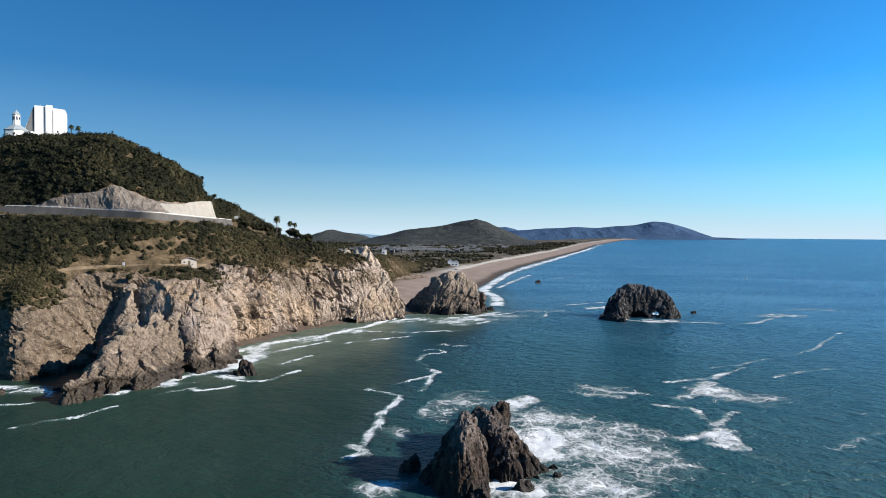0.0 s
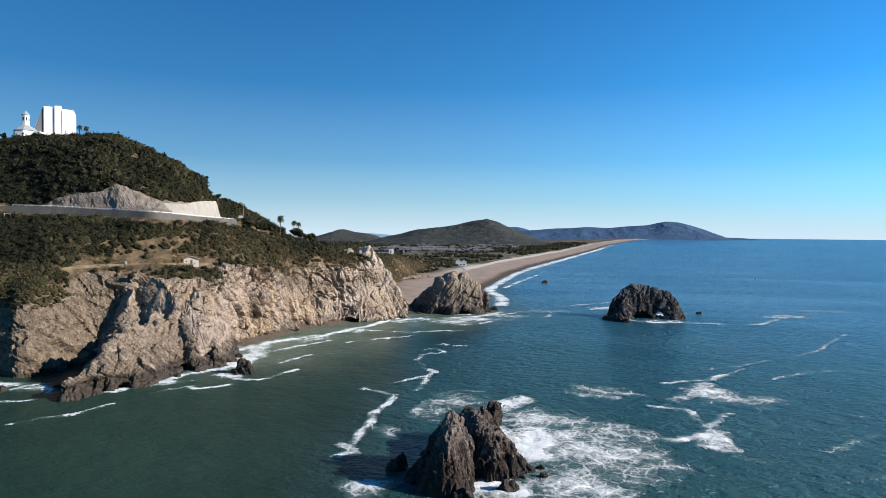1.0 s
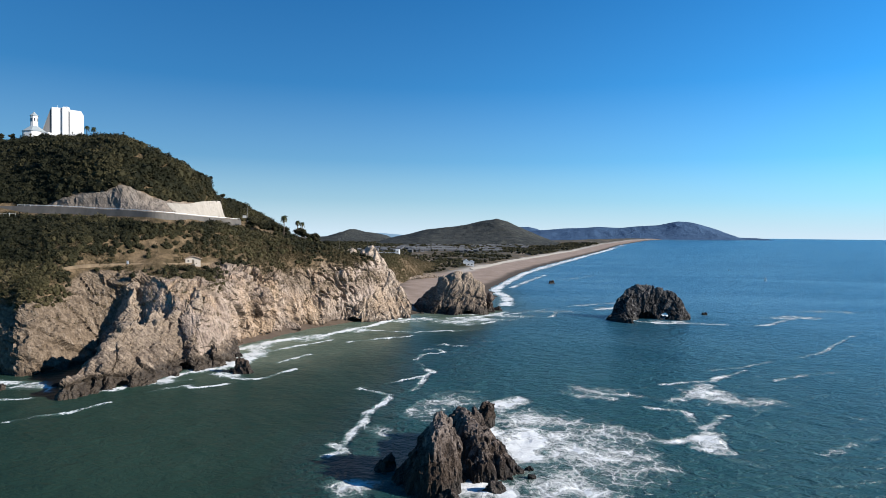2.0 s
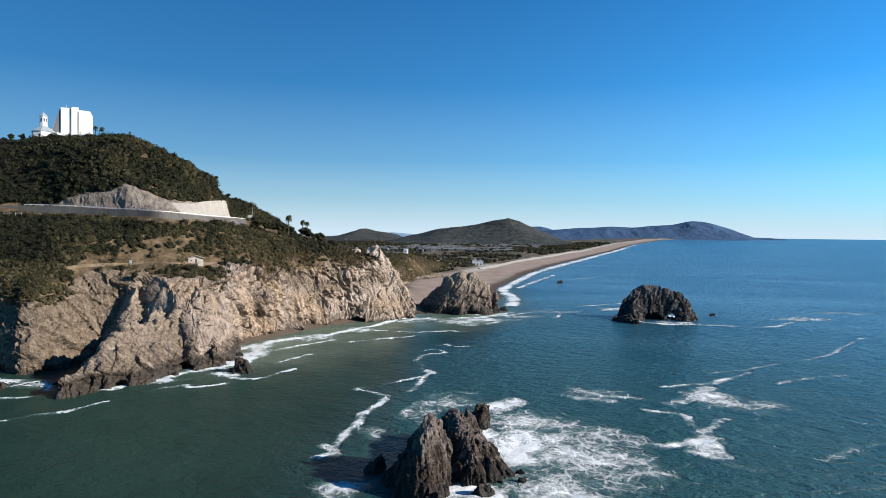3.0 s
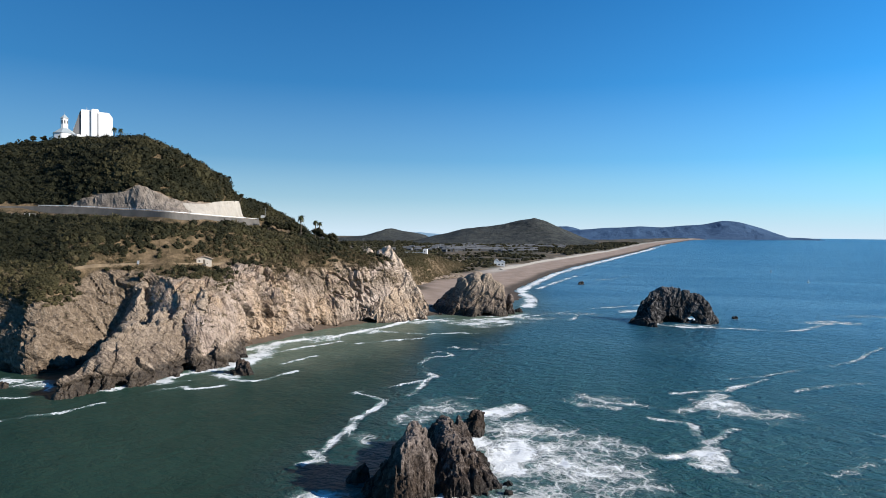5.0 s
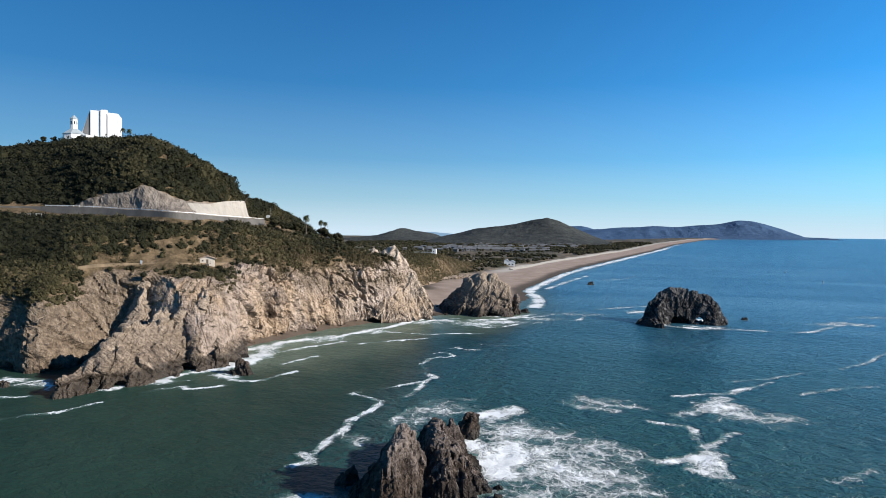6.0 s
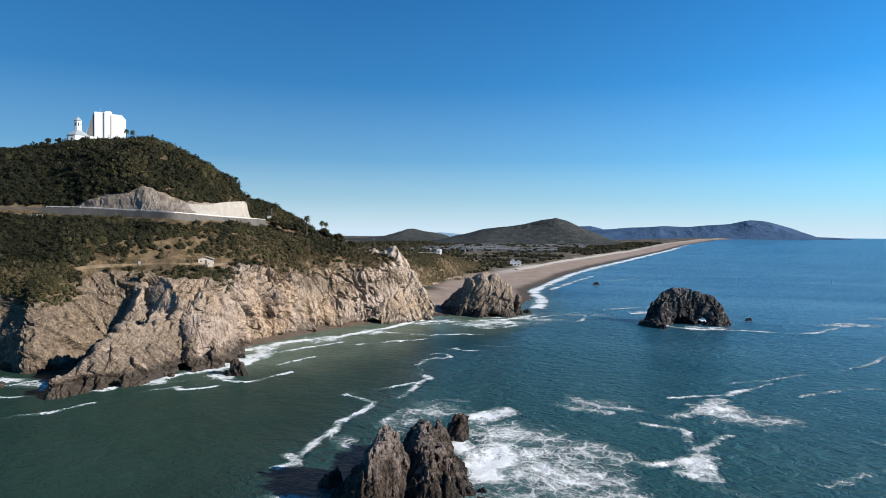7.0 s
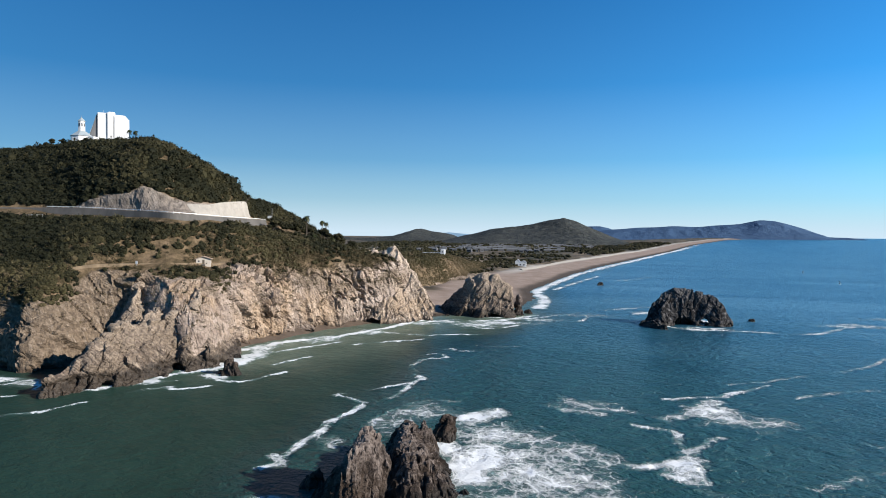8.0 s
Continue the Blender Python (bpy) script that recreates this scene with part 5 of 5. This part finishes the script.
def palm(x, y, z, height, crown, seed, label):
    r = np.random.RandomState(seed)
    t = thing("palm_tree", x, y, z, label, "palm tree", group="palms on the headland")
    bm = bmesh.new()
    rings = []
    for k in range(9):
        s = k / 8
        w = 0.32 - 0.12 * s
        rings.append([bm.verts.new((0.25 * math.sin(s * 2) + w * math.cos(a), w * math.sin(a), -0.6 + s * (height + 0.6))) for a in np.arange(8) * math.pi / 4])
    for a, b in zip(rings[:-1], rings[1:]):
        for k in range(8):
            bm.faces.new((a[k], a[(k + 1) % 8], b[(k + 1) % 8], b[k]))
    part("trunk", bm, BARK, t)
    V, F, T = [], [], []
    for k in range(34):
        a = k * 2.4
        rise = r.uniform(-0.9, 1.0)
        d = np.array([math.cos(a), math.sin(a), 0])
        side = np.array([-math.sin(a), math.cos(a), 0])
        for j in range(5):
            s0, s1 = j / 5, (j + 1) / 5
            pos = [np.array([0.22, 0, height]) + d * crown * s + np.array([0, 0, crown * (rise * s - 0.9 * s * s)]) for s in (s0, s1)]
            w = 0.22 * crown * math.sin(math.pi * (0.15 + 0.8 * s0))
            n = len(V)
            V += [pos[0] + side * w, pos[0] - side * w, pos[1] + [0, 0, 0.05]]
            V += [pos[0] - side * w * 0.2, pos[1] + side * w - [0, 0, 0.15], pos[1] - side * w - [0, 0, 0.15]]
            F += [[n, n + 1, n + 2], [n + 3, n + 4, n + 5]]
            T += [0.35 if rise > -0.4 else 0.95] * 6
    me = mesh_of("crown", V, F, PALM)
    paint(me, "tint", T)
    new("crown", me).parent = t


palm(-94.6, 345, 43.0, 13.2, 2.0, 1, "tall slim fan palm with a dry skirt")
palm(-91.0, 360, 42.5, 11.4, 1.6, 2, "fan palm among dark trees on the ridge")
palm(-87.6, 357, 42.5, 10.4, 1.5, 3, "fan palm among dark trees on the ridge")
palm(-91.0, 347, 43.0, 2.6, 2.2, 4, "low bushy palm at the foot of the tall palm")
palm(-82.0, 352, 42.0, 2.4, 2.0, 5, "low bushy palm at the edge of the brown grass")
palm(-236.2, 395, 104.5, 8.6, 1.7, 6, "fan palm beside the white hotel")
palm(-231.8, 395, 104.5, 8.0, 1.7, 7, "fan palm beside the white hotel")


# ---- road, retaining wall, rail and cutting ----
rail_line = glide([(-246, 262, 58.2), (-224, 269.5, 58.4), (-206, 275, 58.5), (-193, 276, 58.6), (-182, 276, 58.5), (-168.7, 276, 58.1), (-157.3, 275, 57.5), (-142.9, 273, 57.0), (-129.2, 272, 56.1), (-124.2, 283, 55.7), (-123.4, 305, 55.3), (-122.2, 330, 55.0), (-121.3, 352, 54.6)], [8] * 12)
RL = rail_line - (0, 0, 0.75)
turn = np.gradient(RL, axis=0)
side = np.stack([turn[:, 1], -turn[:, 0], 0 * turn[:, 0]], 1)
side /= np.linalg.norm(side, axis=1, keepdims=True)
if (side[:, 1].mean()) > 0:
    side = -side
low = RL + side * 1.3 - (0, 0, 5.6)
n = len(RL)
wv = np.concatenate([RL - side * 0.5 + (0, 0, 0.15), RL + (0, 0, 0.15), low, low - side * 2.4])
wf = [[a * n + k, a * n + k + 1, (a + 1) * n + k + 1, (a + 1) * n + k] for a in range(3) for k in range(n - 1)]
tagged(new("retaining_wall", mesh_of("retaining_wall", wv, wf, CONCRETE)), "grey stained concrete retaining wall below the road", "retaining wall", kind="structure")
road_me = ribbon("road", RL - side * 0.4, RL - side * 9.5, ASPHALT, 0.6)
tagged(new("road", road_me), "grey asphalt coast road cut into the hillside", "road", kind="structure")
rail = thing("guard_rail", 0, 0, 0, "long white steel guard rail along the road edge", "guard rail")
beam_top = (RL - side * 0.25 + (0, 0, 0.75))[22:]
beam = ribbon("beam", beam_top + side[22:] * 0.04, beam_top - side[22:] * 0.04, RAIL, 0.24)
new("beam", beam).parent = rail
post_me = None
for k in range(22, n, 2):
    x, y, z = RL[k] - side[k] * 0.3
    if post_me is None:
        post_me = part("post", tube((0, 0, -0.1), (0, 0, 0.85), 0.07, 0.07, 6), RAIL, rail)
        post_me.location = (x, y, z)
    else:
        o = post_me.copy()
        scene.collection.objects.link(o)
        o.location = (x, y, z)

# pale sprayed-concrete face at the end of the cutting
top_line = glide([(-138, 297, 61.0), (-131.8, 306, 60.9), (-132.0, 318, 62.4), (-131.6, 332, 63.6), (-131.2, 346, 64.3), (-134, 353, 63.4)], [12] * 5)
foot_line = glide([(-130.5, 292, 54.6), (-127.4, 304, 54.2), (-128.2, 318, 54.0), (-128.0, 332, 53.8), (-127.8, 345, 53.6), (-131, 354, 53)], [12] * 5)
rows = []
for t in np.linspace(0, 1, 16):
    rows.append(foot_line + (top_line - foot_line) * t)
cv = np.concatenate(rows + [top_line + (-3, 1, -0.6)])
cv[:, 0] += 0.5 * fbm(cv, 2.5, 3, seed=4, ridge=True)
tagged(new("cut_face", mesh_of("cut_face", cv, grid_faces(17, len(top_line)), PALECONC)), "pale sprayed-concrete face of the road cutting", "rock face", kind="structure")

# earth path along the terrace
pm = np.array([on_loft(a, 5.0) + (0, 0, 0.25) for a in np.linspace(3.5, 8.1, 46)])
for _ in range(6):
    pm[1:-1] = (pm[:-2] + pm[1:-1] * 2 + pm[2:]) / 4
away = np.array([0.75, -0.66, 0])
tagged(new("footpath", ribbon("footpath", pm + away * (0.9 + 0.5 * fbm(pm, 6, 2))[:, None], pm - away * (0.9 + 0.5 * fbm(pm, 5, 2, seed=3))[:, None], DIRT, 1.2)), "bare trodden earth footpath along the cliff terrace", "footpath", kind="structure")


# ---- buildings ----
def hotel():
    t = thing("hotel", -252.8, 399, 98, "tall white concrete hotel block on the hilltop", "hotel", 27)
    part("wall", prism([(-7.4, 0), (9.3, 0), (9.3, 26.2), (8.8, 26.5), (2.4, 26.9), (2.4, 27.4), (-7.0, 27.4)], 0, 18), WHITE, t)
    part("panel", box(-1.4, -1.0, 0, 2.0, 0, 27.9, 0.06), WHITE, t, "projecting white stair shaft")
    part("panel", box(-7.3, -0.8, 0, -4.0, 0, 27.6, 0.06), WHITE, t)
    part("panel", box(2.7, -0.6, 0, 9.2, 0, 25.6, 0.06), WHITE, t)
    for x in (-1.7, 2.3):
        part("pipe", tube((x, -0.3, 0), (x, -0.3, 26), 0.14, 0.14, 6), GREYWALL, t)
    for k in range(9):
        z = 2.6 + k * 2.7
        x = -7.4 - (8 - k) * 0.9
        b = part("balcony", box(x - 1.1, 0.4, z, -7.0, 17.6, z + 0.25, 0.03), WHITE, t)
        part("parapet", box(x - 1.1, 0.4, z + 0.25, x - 0.95, 17.6, z + 1.2, 0.02), GREYWALL, b)
        part("divider", box(x - 0.7, 0.4, z + 0.25, -7.0, 0.7, z + 2.6), GREYWALL, b)
        part("window", box(x + 0.6, 1, z + 0.3, x + 0.75, 17, z + 2.4), GLASS, t)
    # added dark sheet; its colour stands in for shade on the balcony side
    part("shade_wall", prism([(-7.4, 0), (-15.2, 0), (-14.6, 3), (-8.4, 25.5), (-7.4, 26.8)], 0.2, 0.5), TOWN, t, "slanting sheet over the balcony ends, painted dark for their shade")
    part("roof", box(-6.8, 0.4, 27.4, 2.3, 17.6, 27.8, 0.05), GREYWALL, t)
    part("water_tank", box(-1.6, 4, 27.8, 2.0, 8, 29.2, 0.15), WHITE, t)
    part("antenna", tube((-4.5, 3, 27.6), (-4.5, 3, 30.0), 0.08, 0.05, 6), STEEL, t)
    part("dish", tube((1.2, 2, 28.2), (0.7, 1.4, 28.8), 0.75, 0.1, 10), WHITE, t)
    part("annex", box(-14, -6, 0, -5, -1.2, 9.6, 0.1), WHITE, t, "low white annex in front of the tower")


def chapel():
    t = thing("chapel", 0, 0, 0, "small white chapel with a bell tower and pale roof", "chapel")
    c = (-267.6, 391)
    def ring(r, z):
        return [(c[0] + r * math.cos(a), c[1] + r * math.sin(a), z) for a in np.arange(8) * math.pi / 4 + math.pi / 8]
    def drum(r0, z0, r1, z1):
        bm = bmesh.new()
        a, b = [bm.verts.new(v) for v in ring(r0, z0)], [bm.verts.new(v) for v in ring(r1, z1)]
        bm.faces.new(a[::-1]), bm.faces.new(b)
        for k in range(8):
            bm.faces.new((a[k], a[(k + 1) % 8], b[(k + 1) % 8], b[k]))
        return bm
    part("wall", drum(6.6, 98, 6.6, 109.0), WHITE, t)
    part("roof", drum(7.1, 109.0, 2.3, 112.6), TILE, t, "pale grey-green octagonal roof")
    tower = part("tower", drum(2.2, 112, 2.1, 119.0), WHITE, t)
    for k in range(8):
        a = k * math.pi / 4
        bm = box(-0.32, -0.12, 0, 0.32, 0.12, 2.2, 0.02)
        bmesh.ops.transform(bm, matrix=Matrix.Translation((c[0] + 1.98 * math.sin(a), c[1] - 1.98 * math.cos(a), 115.4)) @ Matrix.Rotation(a, 4, "Z"), verts=bm.verts[:])
        part("opening", bm, GLASS, tower)
    part("cap", drum(2.6, 119.0, 0.15, 121.6), TILE, t, "pointed grey tower roof")
    part("finial", tube((c[0], c[1], 121.3), (c[0], c[1], 123.0), 0.09, 0.04, 6), STEEL, t)
    part("wing", box(-264, 388.5, 98, -257, 395, 108.6, 0.1), WHITE, t)


def hut():
    z = 33.5
    t = thing("hut", -110.9, 265, z, "small cream gabled hut beside the cliff path", "hut", 25)
    part("wall", prism([(-3.0, -1.6), (3.0, -1.6), (3.0, 2.2), (0, 3.2), (-3.0, 2.2)], -2.0, 2.2), CREAM, t)
    for s in (-1, 1):
        bm = prism([(0, 3.25), (3.7 * s, 2.05), (3.7 * s, 2.25), (0, 3.5)], -2.6, 2.7)
        part("roof", bm, BROWNROOF, t, "thin brown metal roof sheet")
    part("door", box(-0.4, -2.06, 0, 0.5, -1.98, 1.9, 0.01), BARK, t, "dark open doorway")
    part("window", box(-2.2, -2.05, 1.0, -1.5, -1.98, 1.6), GLASS, t)
    part("step", box(-0.7, -2.8, -0.8, 0.8, -2.05, 0.0, 0.03), CONCRETE, t)


def notice_board():
    x, y, z = nearest(-127.2, 242.5, (4.4, 5.6))
    t = thing("signpost", x, y, z, "small white notice post beside the path", "sign")
    part("post", tube((0, 0, -0.6), (0, 0, 1.0), 0.09, 0.09, 6), STEEL, t)
    part("board", box(-0.45, -0.06, 0.7, 0.45, 0.06, 2.0, 0.02), WHITE, t, "plain white board")


def road_sign():
    t = thing("road_sign", -116.8, 350, 50.5, "white road sign on a grey pole", "road sign")
    part("pole", tube((0, 0, -1.5), (0, 0, 10.5), 0.12, 0.09, 8), STEEL, t)
    part("board", box(-2.6, -0.1, 4.6, -0.4, 0.02, 6.0, 0.03), WHITE, t)


def utility_pole(x, y, z, h):
    t = thing("utility_pole", x, y, z, "grey concrete utility pole with cross arms", "utility pole", group="utility poles")
    part("pole", tube((0, 0, -1.5), (0, 0, h), 0.2, 0.13, 8), CONCRETE, t)
    for k in (0.5, 1.5):
        part("cross_arm", box(-1.1, -0.06, h - k - 0.06, 1.1, 0.06, h - k + 0.06), STEEL, t)


def bluff_house():
    t = thing("bluff_house", -70, 648, 23.6, "long low grey building with a white tank house", "building")
    part("wall", box(-14, -4, -2, 3.6, 6, 3.2, 0.06), GREYWALL, t)
    part("roof", box(-14.5, -4.5, 3.2, 4.0, 6.5, 3.6, 0.05), TILE, t)
    tower = part("tank_house", box(5, -5, -2, 9.2, 1, 7.0, 0.08), WHITE, t, "white tank house")
    part("window", box(6.2, -5.06, 3.8, 7.4, -4.98, 5.0), GLASS, tower)
    for k in range(4):
        part("window", box(-12.5 + k * 3.8, -4.07, 0.9, -10.5 + k * 3.8, -3.98, 2.2), GLASS, t)


def beach_house():
    t = thing("beach_house", 11, 822, 5.8, "white gabled house above the beach", "house")
    part("wall", prism([(-7, -1), (7, -1), (7, 4.5), (3.5, 6.6), (0, 4.8), (-3.5, 8.2), (-7, 5.5)], -5, 5), WHITE, t)
    part("roof", prism([(-7.5, 5.3), (-3.5, 8.3), (0.1, 5.0), (0.1, 5.4), (-3.5, 8.8), (-7.5, 5.8)], -5.4, 5.4), GREYWALL, t)
    part("roof", prism([(0.1, 4.9), (3.5, 6.7), (7.5, 4.4), (7.5, 4.9), (3.5, 7.2), (0.1, 5.4)], -5.4, 5.4), GREYWALL, t)
    for k in range(3):
        part("window", box(-5.6 + k * 4.2, -5.06, 1.0, -3.6 + k * 4.2, -4.98, 2.6), GLASS, t)


hotel()
chapel()
hut()
notice_board()
road_sign()
bluff_house()
beach_house()
for x, y, z, h in [(-94.4, 500, 25, 18), (-87, 600, 23, 17.5), (-83, 640, 22, 11), (-60, 900, 7, 13), (-20, 1000, 7, 13), (30, 1100, 7, 13), (90, 1300, 7, 13)]:
    utility_pole(x, y, z, h)


def town_house(x, y, z, w, d, h, turn, pale):
    t = thing("house", x, y, z, "small pale house with a dark pitched roof" if pale else "small grey house with a pitched roof", "house", turn, "houses of the town")
    part("wall", box(-w / 2, -d / 2, -1, w / 2, d / 2, h, 0.05), TOWN if pale else TOWNROOF, t)
    part("roof", prism([(-d / 2 - 0.4, h), (d / 2 + 0.4, h), (0, h + d * 0.3)], -w / 2 - 0.4, w / 2 + 0.4, "x"), TOWNROOF if pale else TOWN, t)
    part("window", box(-w * 0.3, -d / 2 - 0.06, h * 0.4, w * 0.3, -d / 2 - 0.01, h * 0.75), GLASS, t)


def greenhouse(x, y, z, w, d):
    t = thing("greenhouse", x, y, z, "long low white plastic greenhouse", "greenhouse", 4, "greenhouses on the plain")
    pts = [(-d / 2, -1), (d / 2, -1), (d / 2, 2.4)] + [(d / 2 * math.cos(a), 2.4 + 1.8 * math.sin(a)) for a in np.linspace(0.3, math.pi - 0.3, 5)] + [(-d / 2, 2.4)]
    part("cover", prism(pts, -w / 2, w / 2, "x"), TOWN, t)


r = np.random.RandomState(12)
for k in range(90):
    y = 1300 + 800 * r.rand()
    x = shore_x(y) - 200 - r.rand() * (40 + 0.17 * y)
    town_house(x, y, plain_height(x, y)[0] + far_rise(x, y) + 0.6, r.uniform(7, 13), r.uniform(6, 8), r.uniform(2.8, 5), r.uniform(-25, 25), r.rand() < 0.6)
for k in range(34):
    y = 1350 + 750 * r.rand()
    x = shore_x(y) - 190 - r.rand() * (40 + 0.17 * y)
    greenhouse(x, y, plain_height(x, y)[0] + far_rise(x, y) + 1.0, r.uniform(24, 55), r.uniform(7, 14))


# ---- beach wall, rubble, buoys, cape knob ----
sy = np.linspace(760, 1800, 60)
sx = shore_x(sy) - 57 + 2 * np.sin(sy / 60)
sw = np.stack([sx, sy, plain_height(sx, sy)[0] + 1.6], 1)
tagged(new("seawall", ribbon("seawall", sw + (1.5, -0.5, -1.4), sw - (2.5, -0.5, 0), PALECONC, 1.4)), "pale concrete seawall along the top of the beach", "seawall", kind="structure")


def rubble():
    r = np.random.RandomState(8)
    V, F, at = [], [], 0
    v0, f0, _ = clump(0, 3, 0)
    for k in range(420):
        s = r.rand()
        x = -60 + 36 * s + r.normal(0, 3.2)
        y = 545 + 75 * s + r.normal(0, 5)
        size = r.uniform(0.6, 1.5)
        V.append(v0 * size * r.uniform(0.7, 1.3, 3) + (x, y, max(plain_height(x, y)[0], 1.0) + 0.5 * size))
        F.append(f0 + at)
        at += len(v0)
    tagged(new("rubble", mesh_of("rubble", np.concatenate(V), np.concatenate(F), ROCK_PALE)), "grey rubble stones heaped along the top of the bay beach", "stones", kind="stuff")


rubble()


def buoy(x, y):
    t = thing("buoy", x, y, 0, "small pale marker buoy with a short mast", "buoy", group="marker buoys")
    part("float", tube((0, 0, -0.6), (0, 0, 0.8), 1.0, 0.8, 12), RAIL, t)
    part("mast", tube((0, 0, 0.8), (0, 0, 2.4), 0.16, 0.1, 8), STEEL, t)
    part("topmark", tube((0, 0, 2.0), (0, 0, 2.9), 0.45, 0.1, 8), RED, t, "red-brown cone")


buoy(368, 881)
buoy(333, 699)


def cape_knob():
    def field(p):
        f = crest(p, [(-53.5, 353, 33), (-51.8, 352, 37.2), (-48, 351.5, 37.8), (-44.4, 351.5, 38), (-43.6, 351.5, 33.4), (-39.8, 352.5, 30.8), (-37.2, 353, 28), (-35, 353.5, 22.4), (-34.6, 354, 17.4), (-32.4, 355, 8.5), (-30.6, 355, 1)], 1.7, 4.0, 1.4)
        f = np.minimum(f, crest(p, [(-62, 346.5, 36), (-59, 346.5, 39), (-55.5, 347, 38.4), (-53.8, 347, 31)], 2.4, 2.6, 0.8))
        f = np.minimum(f, crest(p, [(-46, 351, 35), (-46.4, 346, 26), (-45.5, 341, 13), (-44.5, 338, 0)], 2.2, 1.6, 2.2))
        f = np.minimum(f, crest(p, [(-50, 348, 29), (-50.5, 342, 19), (-49.5, 337, 9), (-48.5, 334.5, 0)], 2.2, 1.6, 2.2))
        f = np.minimum(f, crest(p, [(-43, 352, 29), (-43.4, 347.5, 20), (-43, 344, 9), (-42.5, 342, 0)], 2.0, 2.0, 2.0))
        f = np.minimum(f, crest(p, [(-40, 352.5, 29), (-40, 349, 20), (-39, 346.5, 10), (-38.5, 345.5, 0)], 2.4, 2.0, 2.0))
        return f
    me = rock_mesh("crag", field, (-66, 330, -1), (-24, 362, 43), 0.42, ROCK_PALE, 71, 0.8, 0.2, (4.0, 0.8), (1.5, 0.3), 0.25, (0.3, 0.5, 0.4), 0.35)
    rock_thing("crag", "pale weathered crag at the seaward end of the cape", me, "rock")


cape_knob()


def roadside_fence():
    t = thing("fence", 0, 0, 0, "low white post fence beside the lower road bend", "fence")
    xs = np.linspace(-224, -190, 15)
    line = np.array([(x, 263 + 0.1 * (x + 224), 53.2 + 0.02 * (x + 224)) for x in xs])
    first = None
    for x, y, z in line:
        if first is None:
            first = part("post", tube((0, 0, -1.6), (0, 0, 0.7), 0.08, 0.08, 6), RAIL, t)
            o = first
        else:
            o = first.copy()
            scene.collection.objects.link(o)
        o.location = (x, y, z)
    new("rail", ribbon("rail", line + (0, 0, 0.5), line + (0, 0.06, 0.5), RAIL, 0.07)).parent = t


roadside_fence()
